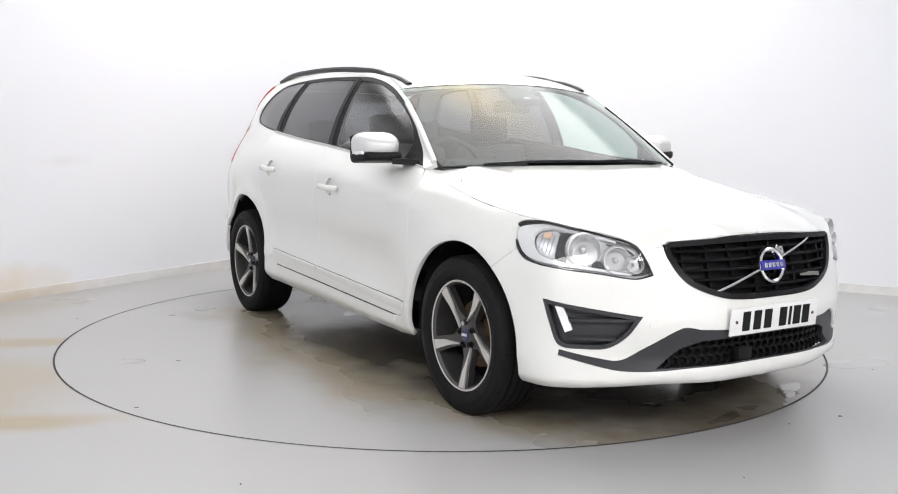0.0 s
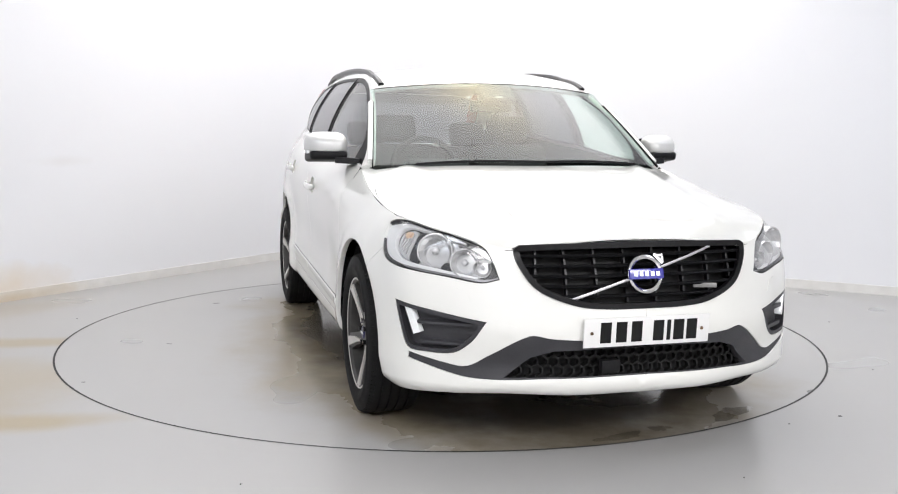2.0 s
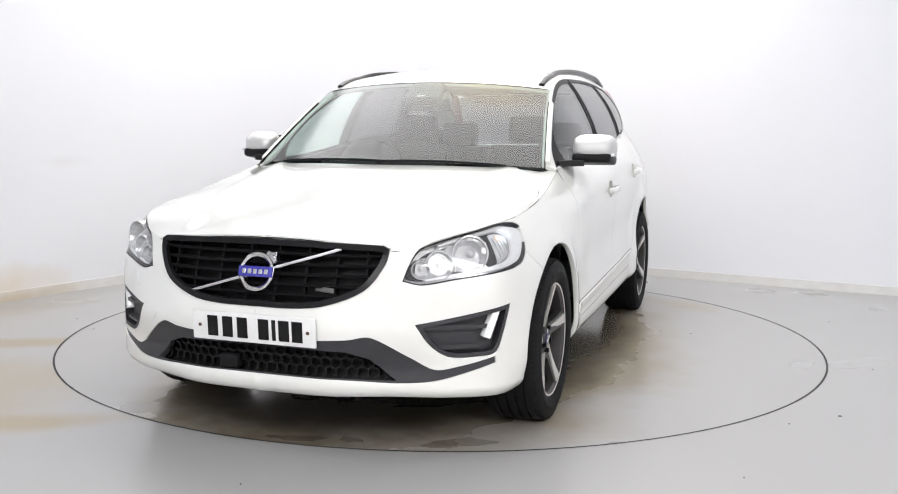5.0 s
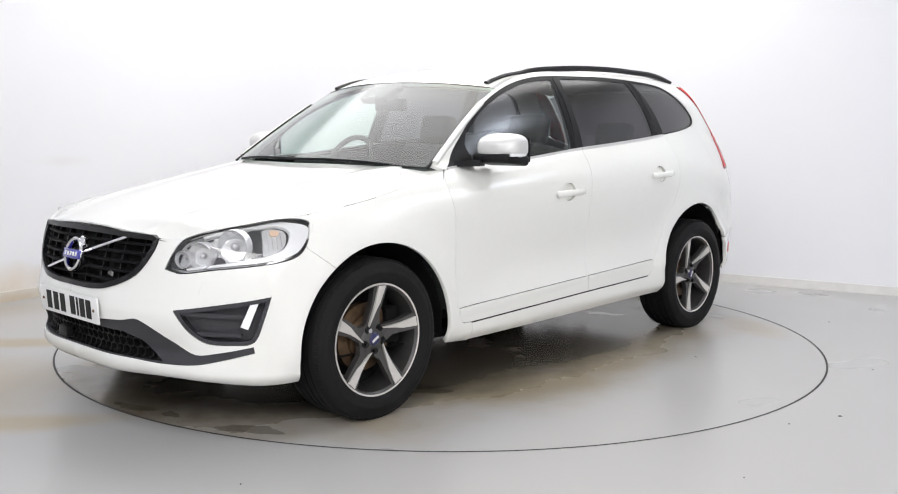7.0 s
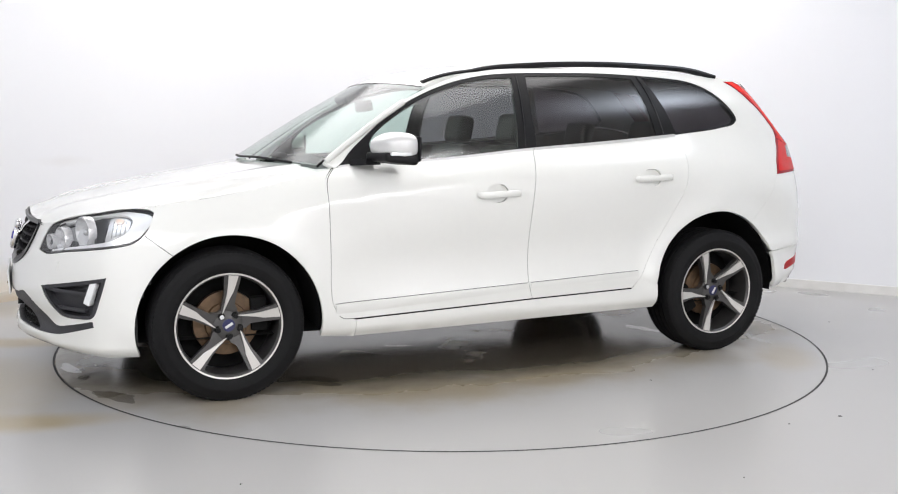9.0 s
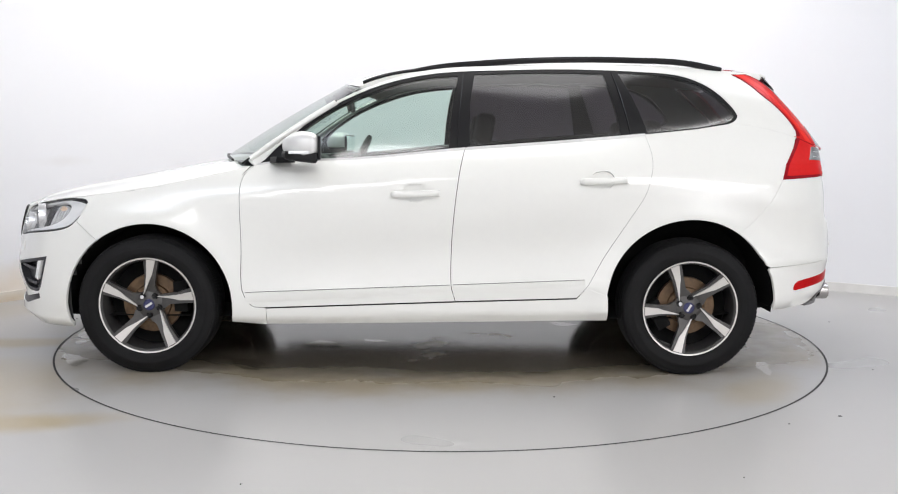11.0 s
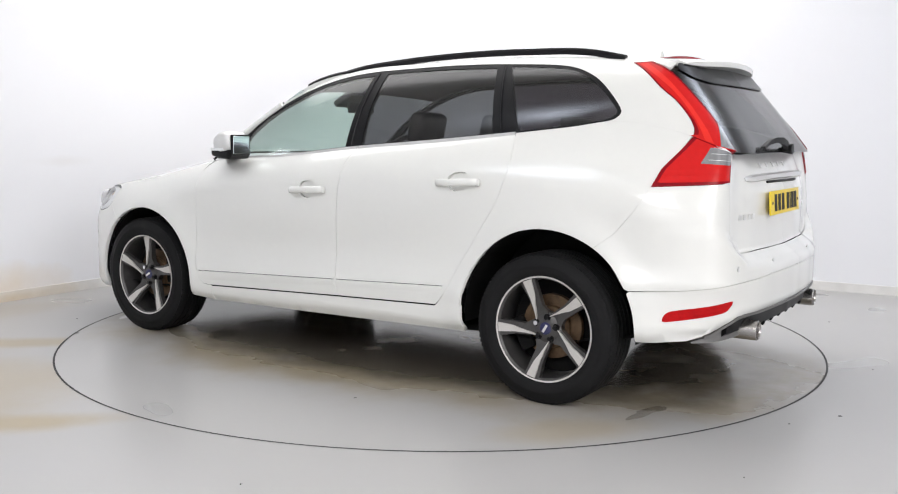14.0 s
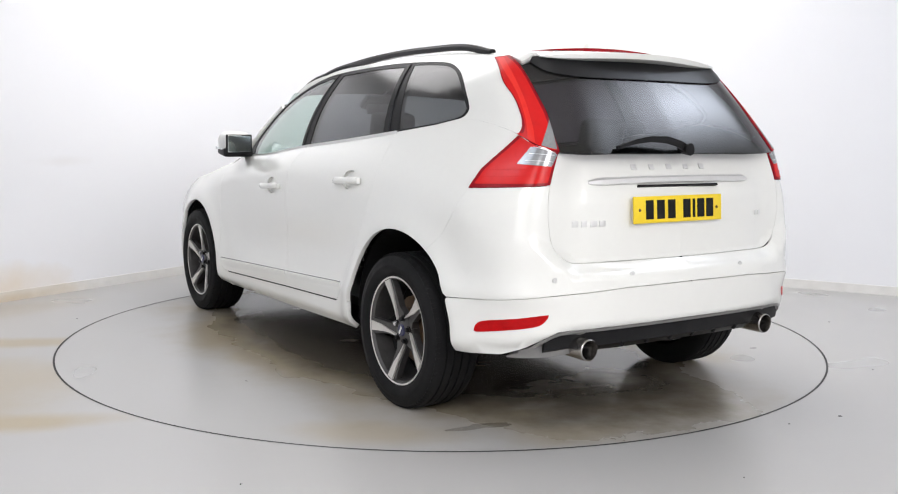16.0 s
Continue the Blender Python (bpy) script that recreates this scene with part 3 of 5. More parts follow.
for sd in (1, -1):
    front_door = panel("front_door", lower, FRONT_DOOR, PAINT, car, [cup_loop(2.878, 0.928)], side=sd, gap=0.0018)
    rear_door = panel("rear_door", lower, REAR_DOOR, PAINT, car, [cup_loop(3.828, 1.000)], side=sd, gap=0.0018)
    # black strips in the door gaps stand for the shade there
    for line in (DOOR_A, DOOR_B, DOOR_C, [(2.114, 0.339), (2.6, 0.357), (3.085, 0.376), (3.4, 0.387), (3.707, 0.397)]):
        q = [lower(np.array(a), np.array(min(b, float(kz(a)) - 0.004))) for a, b in line]
        gap_shade("door_gap_shade", [(x, (y - 0.006) * sd, z) for x, y, z in q], 0.008, car, up=(0, 1, 0))
    handle(front_door, 2.878, 0.928, sd)
    handle(rear_door, 3.828, 1.000, sd)
    for door, loop in ((front_door, PANE_A), (rear_door, PANE_B)):
        panel("door_window", upper, shrunk(loop, -0.004), GLASS_FRONT if door is front_door else GLASS_TINT, door, lift=-0.005, skirt=0.003, side=sd, gap=0,
              label="clear greenish door window" if door is front_door else "dark tinted privacy window")
    # lower moulding line of the doors
    for door, a, b in ((front_door, 2.018, 3.055), (rear_door, 3.073, 3.745)):
        qs = np.linspace(a, b, 28)
        edge = [lower(np.array(q), np.array(0.419 + (q - 2.03) * 0.0435)) for q in qs]
        slope = [(-0.006 * sd, 0.0), (0.0, 0.0), (0.008 * sd, -0.004), (0.009 * sd, -0.014), (-0.002 * sd, -0.058), (-0.012 * sd, -0.058)]
        moulding = part("door_moulding", sweep([(x, y * sd, z) for x, y, z in edge], slope), PAINT, door, "sloping moulding along the door's foot", angle=25)
        # thin black strip drawn as the shadow line along the moulding's top
        gap_shade("moulding_shade", [(x, (y + 0.0006) * sd, z + 0.0012) for x, y, z in edge], 0.0010, moulding, up=(0, 1, 0))
    # bright waist strip
    for door, a, b in ((front_door, 2.07, 3.135), (rear_door, 3.14, 4.06)):
        path = [upper(np.array(s), np.array(0.004)) * (1, sd, 1) + np.array((0, 0.001 * sd, 0)) for s in np.linspace(a, b, 30)]
        part("waist_strip", sweep(path, [(0.006, -0.010), (0.006, 0.005), (-0.006, 0.005), (-0.006, -0.010)]), SILVER, door, "bright waist strip")
    surround = panel("window_surround", upper, WINDOWS, BLACK_TRIM, car, [PANE_A, PANE_B, PANE_C], "black window surround and pillars", lift=-0.002, side=sd, gap=0.0005, step=0.03)
    panel("quarter_window", upper, shrunk(PANE_C, -0.004), GLASS_TINT, surround, label="dark tinted rear quarter window", lift=-0.004, skirt=0.003, side=sd, gap=0)
    for a, b, h0, h1 in ((3.092, 3.300, 0.01, 0.385), (3.985, 4.0, 0.01, 0.372)):
        path = [upper(np.array(a + (b - a) * t), np.array(h0 + (h1 - h0) * t)) * (1, sd, 1) for t in np.linspace(0, 1, 16)]
        part("pillar_joint", sweep(path, [(0.004, 0.0), (0, 0.003), (-0.004, 0.0), (0, -0.004)], up=(0, 1, 0)), GLOSS_BLACK, surround)
    # the white frame round the windows, from the screen pillar to the tail lamp
    FRAME = np.array([(2.058 + (4.915 - 2.058) * i / 80, 0.001 if 2.058 + (4.915 - 2.058) * i / 80 < 4.06 else 0.0) for i in range(81)]
                     + tup(rounded([(4.934, 0.05), (4.926, 0.10), (4.878, 0.165), (4.788, 0.225), (4.698, 0.30), (4.573, 0.389)], (), 5, False))
                     + [(4.69, 0.406), (4.80, 0.385), (4.86, 0.372), (5.0, UPPER)] + [(5.0 + (2.058 - 5.0) * i / 80, UPPER) for i in range(1, 81)])
    panel("side_frame", upper, FRAME, PAINT, car, [WINDOWS], "white roof side and rear pillar", side=sd, gap=0.0, step=0.03, soft=True)


# tail lamps
def tail_lamp(sd):
    lamp = panel("tail_lamp", upper, LAMP_R_HIGH, RED_LENS, car, label="tall curved red tail lamp", lift=0.004, side=sd, gap=0.0, step=0.02, skirt=0.03)
    panel("lower_lens", lower, LAMP_R_LOW, RED_LENS, lamp, lift=0.004, side=sd, gap=0.0, step=0.02, skirt=0.03)
    left, right = np.array(LAMP_R_HIGH[:len(LAMP_R_HIGH) // 2]), np.array(LAMP_R_HIGH[len(LAMP_R_HIGH) // 2:])
    inner = [(s + 0.016, max(h - 0.004, 0.003)) for s, h in left] + [(s - 0.014, max(h - 0.010, 0.003)) for s, h in right]
    panel("inner_lens", upper, np.array(inner), material_glow, lamp, label="brighter red inner lens", lift=0.0048, side=sd, gap=0.0, step=0.02, skirt=0.002)
    panel("inner_lens", lower, CLIP([(4.797, 1.030), (4.826, 1.088), (4.896, 1.169), (4.931, 1.30)] + belt(4.935, 5.121) + [(5.119, 1.046)]), material_glow, lamp, label="brighter red inner lens", lift=0.0048, side=sd, gap=0.0, step=0.02, skirt=0.002)
    clear = CLIP([(4.955, 1.108), (5.118, 1.100), (5.134, 1.150), (5.130, 1.26), (5.03, 1.26), (4.99, 1.18)])
    panel("reversing_lens", lower, clear, LAMP_CLEAR, lamp, label="clear reversing lamp lens", lift=0.0068, side=sd, step=0.015)
    panel("reversing_lens", upper, np.array([(5.035, 0.004), (5.128, 0.004), (5.115, 0.07), (5.098, 0.13)]), LAMP_CLEAR, lamp, label="clear reversing lamp lens", lift=0.0068, side=sd, step=0.015)
    for i in range(4):
        z = 1.122 + 0.026 * i
        panel("lens_rib", lower, CLIP([(4.985 + 0.008 * i, z), (5.118, z - 0.004), (5.118, z + 0.003), (4.988 + 0.008 * i, z + 0.007)]), LED, lamp, lift=0.0078, side=sd, step=0.03, skirt=0.002)
    band = [(4.60, 0.378), (4.66, 0.388), (4.82, 0.30), (4.945, 0.19), (5.0, 0.08), (5.01, 0.004), (4.965, 0.004), (4.955, 0.09), (4.90, 0.185), (4.80, 0.262)]
    panel("light_guide", upper, rounded(band, (0, 1, 5, 6), 4), material_guide, lamp, label="pale red light guide", lift=0.0060, side=sd, step=0.02, skirt=0.002)
    for i in range(3):
        z = 1.025 + 0.028 * i
        panel("lens_rib", lower, np.array([(4.80 + 0.012 * i, z), (5.12, z + 0.012), (5.12, z + 0.026), (4.81 + 0.012 * i, z + 0.016)]), material_glow, lamp, lift=0.0060, side=sd, step=0.03, skirt=0.002)


material_glow = material("bright_red_lens", (0.62, 0.014, 0.014), 0.24, spec=0.2, coat=0.0, grain=0.1, grain_size=40)
material_guide = material("light_guide_red", (0.78, 0.035, 0.025), 0.24, spec=0.2, grain=0.1, grain_size=40)
mirrored(tail_lamp)

# tailgate
gate = panel("tailgate", lower, GATE, PAINT, car, label="white tailgate with chrome letters and a yellow plate", both=True)
panel("rear_window", upper, SCREEN_R, GLASS_TINT, gate, label="dark tinted rear window", both=True, lift=-0.003, gap=0.001, skirt=0.004)


def on_gate(y, z, off=0.0, turn=0.0):
    """A pose on the tailgate's skin, x pointing out of it, at a side offset and a height."""
    def at(u, w):
        lo, hi = S_END - 1.2, S_END
        for _ in range(40):
            mid = (lo + hi) / 2
            lo, hi = (mid, hi) if lower(np.array(mid), np.array(w))[1] > abs(u) else (lo, mid)
        p = lower(np.array(lo), np.array(w))
        return Vector((float(p[0]), float(u), float(p[2])))
    p, e = at(y, z), 0.015
    n = (at(y + e, z) - at(y - e, z)).cross(at(y, z + e) - at(y, z - e)).normalized()
    n = -n if n.x > 0 else n
    side = Vector((0, 0, 1)).cross(n).normalized()
    up = n.cross(side)
    m = Matrix((n, side, up)).transposed().to_4x4()
    m.translation = p + n * off
    return m @ pose(0, 0, 0, turn, 0, 0)


strip_rows = []
for y in np.linspace(-0.455, 0.485, 36):
    end = min(1.0, (0.4701 - abs(y - 0.015)) / 0.05 + 0.15)
    m = on_gate(y, 1.044 - 0.004 * (y / 0.46) ** 2, 0.0)
    strip_rows.append([m @ Vector((dx, 0, dz * (0.35 + 0.65 * end))) for dx, dz in ((-0.012, -0.016), (0.016 * end + 0.002, -0.015), (0.022 * end + 0.002, 0.002), (0.009 * end + 0.001, 0.016), (-0.012, 0.016))])
bm = bmesh.new()
rows_v = [[bm.verts.new(p) for p in row] for row in strip_rows]
for r0, r1 in zip(rows_v, rows_v[1:]):
    for k in range(5):
        bm.faces.new((r0[k], r0[(k + 1) % 5], r1[(k + 1) % 5], r1[k]))
bm.faces.new(rows_v[0][::-1])
bm.faces.new(rows_v[-1])
bmesh.ops.recalc_face_normals(bm, faces=bm.faces)
part("gate_strip", bm, SILVER, gate, "bright trim strip above the plate")
part("strip_shadow_gap", block(bmesh.new(), on_gate(0.015, 1.020, 0.0), (0.016, 0.46, 0.010), 0.002), INK, gate)
for i in range(5):
    part("badge_bar", block(bmesh.new(), on_gate(0.235 - 0.10 * i, 1.098), (0.008, 0.028, 0.024), 0.002), SILVER, gate)
for i, y in enumerate((0.555, 0.515, 0.470, 0.430)):
    part("badge_bar", block(bmesh.new(), on_gate(y, 0.875), (0.008, 0.030 if i != 1 else 0.026, 0.024), 0.002), SILVER, gate)
for y in (-0.515, -0.545):
    part("badge_bar", block(bmesh.new(), on_gate(y, 0.885), (0.008, 0.022, 0.022), 0.002), SILVER, gate)


def number_plate(name, m, mat, parent, label):
    bm = bmesh.new()
    block(bm, m, (0.008, 0.52, 0.111), 0.003)
    plate = part(name, bm, mat, parent, label)
    xs = [0.185, 0.13, 0.088, 0.045, -0.045, -0.108, -0.172]
    for i, y in enumerate(xs):
        bm = bmesh.new()
        block(bm, m @ pose(0.0045, y, 0), (0.002, 0.016 if i == 2 else 0.044, 0.079), 0.0006, 1)
        part("plate_bar", bm, INK, plate)
    for y in (0.228, -0.228):
        bm = bmesh.new()
        bmesh.ops.create_cone(bm, cap_ends=True, segments=12, radius1=0.007, radius2=0.005, depth=0.004, matrix=m @ pose(0.006, y, 0, 0, 90, 0))
        part("plate_screw", bm, RUST, plate)
    return plate


number_plate("number_plate", pose(-2.204, 0.035, 0.925, 0, 0, 180) @ pose(0, 0, 0, 0, -4, 0), PLATE_YELLOW, gate, "yellow rear number plate with black bars")
number_plate("number_plate", pose(2.306, 0, 0.500, 0, 4, 0), PLATE_WHITE, front_bumper, "white front number plate with black bars")

# rear wiper
wiper = part("rear_wiper", sweep([(-2.190, -0.005, 1.175), (-2.200, 0.05, 1.195), (-2.196, 0.12, 1.212), (-2.188, 0.2, 1.214), (-2.182, 0.28, 1.203), (-2.182, 0.37, 1.180)],
             [(0.012, -0.008), (0.012, 0.008), (-0.010, 0.012), (-0.010, -0.012)], scale=[(1, 1.4), (1, 1.3), (1, 1.2), (1, 1), (1, 0.8), (1, 0.5)]), BLACK_TRIM, gate, "black rear wiper arm")
bm = bmesh.new()
bmesh.ops.create_cone(bm, cap_ends=True, segments=20, radius1=0.026, radius2=0.018, depth=0.05, matrix=pose(-2.195, -0.005, 1.172, 0, 90, 0))
part("wiper_pivot", bm, BLACK_TRIM, wiper)

# roof, spoiler, rails, hood, screen
ROOF_LINE = [(float(rx(s)), float(ry(s))) for s in np.linspace(_s[9] - 0.16, S_END, 70)]
roof_skin = lambda x, y: np.stack([np.asarray(x, float), np.asarray(y, float), roof_z(np.asarray(x, float), np.asarray(y, float))], -1)
SCREEN_TOP = lambda y: 0.452 - 0.30 * y**2
rl = [(x, y) for x, y in ROOF_LINE if x < SCREEN_TOP(y) - 0.005]
ROOF = np.array([(SCREEN_TOP(y), y) for y in np.linspace(0, rl[0][1], 14)] + rl)
roof = panel("roof", roof_skin, ROOF, PAINT, car, label="white roof panel", both=True, up=True, gap=0.0, step=0.05)
sc_edge = [(float(rx(s)), float(ry(s)) - 0.004) for s in np.linspace(_s[8] + 0.02, _s[9], 30)]
sc_edge = [(x, y) for x, y in sc_edge if x > SCREEN_TOP(y) + 0.005]
SCREEN_LOW = lambda y: 1.135 - 0.36 * y**2
SCREEN_F = np.array([(SCREEN_LOW(y), y) for y in np.linspace(0, 0.755, 16)] + [e for e in sc_edge if e[0] < 0.92] + [(SCREEN_TOP(y) + 0.004, y) for y in np.linspace(sc_edge[-1][1], 0, 14)])
windscreen = panel("windscreen", roof_skin, SCREEN_F, GLASS_SCREEN, car, label="large raked windscreen", both=True, up=True, gap=0.001, skirt=0.004, step=0.05)
for sd in (1, -1):
    path = [(e[0], (e[1] + 0.004) * sd, float(roof_z(e[0], e[1])) + 0.002) for e in [(0.93, 0.768)] + sc_edge]
    part("pillar_seal", sweep(path, [(0.0035, -0.008), (0.0035, 0.003), (-0.0035, 0.003), (-0.0035, -0.008)]), BLACK_TRIM, windscreen)
    pil = [(e[0] + 0.0, (e[1] + 0.016) * sd, float(roof_z(e[0], e[1])) - 0.010) for e in sc_edge]
    part("screen_pillar", sweep(pil, disc_shape(0.016, 12)), PAINT, car, "white windscreen pillar")
top_seal = [(SCREEN_TOP(y) + 0.002, y, float(roof_z(SCREEN_TOP(y), y)) - 0.001) for y in np.linspace(-0.64, 0.64, 30)]
part("roof_seal", sweep(top_seal, [(0.003, -0.004), (0.003, 0.001), (-0.003, 0.001), (-0.003, -0.004)]), BLACK_TRIM, windscreen)

hood_skin = lambda x, y: np.stack([np.asarray(x, float), np.asarray(y, float), hood_z(np.asarray(x, float), np.asarray(y, float))], -1)
hood_edge = [(float(kx(s)), float(ky(s))) for s in np.linspace(0.0, 1.16, 40)]
HOOD_SIDE = rounded([(1.72, 0.816), (1.55, 0.829), (1.40, 0.837), (1.30, 0.832), (1.21, 0.812), (1.12, 0.768), (1.04, 0.708), (0.99, 0.660)], (), 6, False)
HOOD_BACK = [(1.13 - 0.21 * (y / 0.745) ** 2, y) for y in np.linspace(0.650, 0, 16)]
HOOD = np.array(hood_edge + tup(HOOD_SIDE)[0:] + HOOD_BACK)
hood = panel("hood", hood_skin, HOOD, PAINT, car, label="white bonnet with a raised middle", both=True, up=True, gap=0.0028, step=0.04)
wing_edge = [(float(kx(s)), float(ky(s))) for s in np.linspace(1.165, 2.058, 30)]
WING_TOP = np.array(wing_edge + [(0.86, 0.78), (0.93, 0.755), (0.955, 0.70)] + tup(HOOD_SIDE)[::-1])
for sd in (1, -1):
    panel("fender_top", hood_skin, WING_TOP, PAINT, car, side=sd, up=True, gap=0.0008, step=0.03)
    # black strips stand for the shade in the bonnet's gaps
    gap_shade("bonnet_gap_shade", [(x, y * sd, float(hood_z(x, y)) - 0.007) for x, y in tup(HOOD_SIDE)], 0.009, car)
    gap_shade("bonnet_gap_shade", [(x - 0.004, y * sd, float(hood_z(x, y)) - 0.008) for x, y in hood_edge[::2]], 0.008, car)
cowl = [(1.115 - 0.24 * (y / 0.745) ** 2, y, float(hood_z(1.1, y)) - 0.034) for y in np.linspace(-0.64, 0.64, 30)]
part("cowl", sweep(cowl, [(-0.05, -0.03), (0.05, -0.03), (0.05, 0.006), (-0.05, 0.012)]), BLACK_TRIM, car, "black cowl panel below the windscreen")
for y0, y1 in ((0.60, 0.02), (0.02, -0.58)):
    p = []
    for t in np.linspace(0, 1, 14):
        y = y0 + (y1 - y0) * t
        x = 1.140 - 0.36 * y * y - 0.008 * math.sin(math.pi * t)
        p.append((x, y, float(roof_z(x, y)) + 0.004))
    part("front_wiper", sweep(p, [(0.006, -0.006), (0.005, 0.005), (-0.005, 0.005), (-0.006, -0.006)]), BLACK_TRIM, windscreen, "black windscreen wiper")

rail_top = spline((0.32, 0.229, -0.025, -0.335, -0.64, -1.08, -1.454, -1.60), (1.478, 1.515, 1.586, 1.622, 1.640, 1.645, 1.626, 1.596))
for sd in (1, -1):
    path, sc = [], []
    for x in np.linspace(0.315, -1.60, 50):
        y = 0.578 + 0.020 * ease(-0.3, 0.3, x)
        low = float(roof_z(x, y)) - 0.005
        hi = max(float(rail_top(x)), low + 0.02)
        low = max(low, hi - 0.032)
        path.append((x, y * sd, (low + hi) / 2))
        sc.append((1, (hi - low) / 2))
    part("roof_rail", sweep(path, [(0.014, -1), (0.017, 0.2), (0.011, 0.9), (0, 1), (-0.011, 0.9), (-0.017, 0.2), (-0.014, -1)], scale=sc), GLOSS_BLACK, car, "black roof rail")

sp_v, sp_f = [], []
ys = np.linspace(-0.52, 0.52, 29)
for y in ys:
    full = 1 - (abs(y) / 0.53) ** 5
    tip = -1.865 - 0.085 * (1 - (abs(y) / 0.52) ** 2.2)
    top = float(roof_z(-1.82, y))
    sp_v += [(-1.74, y, float(roof_z(-1.74, y)) + 0.0015), (-1.83, y, float(roof_z(-1.83, y)) + 0.004), (tip, y, float(roof_z(-1.89, y)) - 0.004), (tip + 0.002, y, float(roof_z(-1.89, y)) - 0.006 - 0.022 * full),
             (tip + 0.03, y, float(roof_z(-1.89, y)) - 0.010 - 0.026 * full), (-1.80, y, top - 0.012 - 0.045 * full)]
for i in range(len(ys) - 1):
    for j in range(5):
        a = i * 6 + j
        sp_f.append((a, a + 1, a + 7, a + 6))
bm = bmesh.new()
vv = [bm.verts.new(v) for v in sp_v]
for f in sp_f:
    bm.faces.new([vv[i] for i in f])
bm.faces.new(vv[:6])
bm.faces.new(vv[-6:][::-1])
spoiler = part("roof_spoiler", bm, PAINT, car, "white roof spoiler with a red strip on its front edge")
shade = rounded([(4.955, 0.372), (5.15, 0.330), (5.45, 0.307), (5.866, 0.300)], (), 8, False)
panel("spoiler_shade", upper, np.array(tup(shade) + [(5.866, 0.415), (5.25, 0.415), (4.98, 0.402)]), GLOSS_BLACK, spoiler, label="black panel under the spoiler", both=True, lift=0.004, gap=0.0, skirt=0.004)
# narrow red strip across the back of the roof, tapered to its ends
strip_path = [(-1.72, y, float(roof_z(-1.72, y)) + 0.004) for y in np.linspace(-0.40, 0.46, 20)]
part("red_strip", sweep(strip_path, [(-0.030, -0.006), (0.030, -0.006), (0.026, 0.006), (-0.026, 0.008)], scale=[(max(0.1, 1 - (abs(i - 9.5) / 9.5) ** 2),) * 2 for i in range(20)]), RED_DEEP, spoiler, "narrow red strip")
fin = bmesh.new()
fv = [(-1.36, 0, 0.0), (-1.44, 0, 0.024), (-1.52, 0, 0.038), (-1.55, 0, 0.036), (-1.56, 0, 0.0)]
for sd in (1, -1):
    top = [fin.verts.new((x, 0.009 * sd, float(roof_z(x, 0)) + z)) for x, _, z in fv]
    low = [fin.verts.new((x, (0.030 if 0 < i < 4 else 0.008) * sd, float(roof_z(x, 0)))) for i, (x, _, z) in enumerate(fv)]
    for i in range(4):
        fin.faces.new((top[i], top[i + 1], low[i + 1], low[i]))
    if sd > 0:
        first_row = top
for i in range(4):
    fin.faces.new((first_row[i], first_row[i + 1], top[i + 1], top[i]))
part("roof_antenna", fin, PAINT, roof, "white fin antenna")

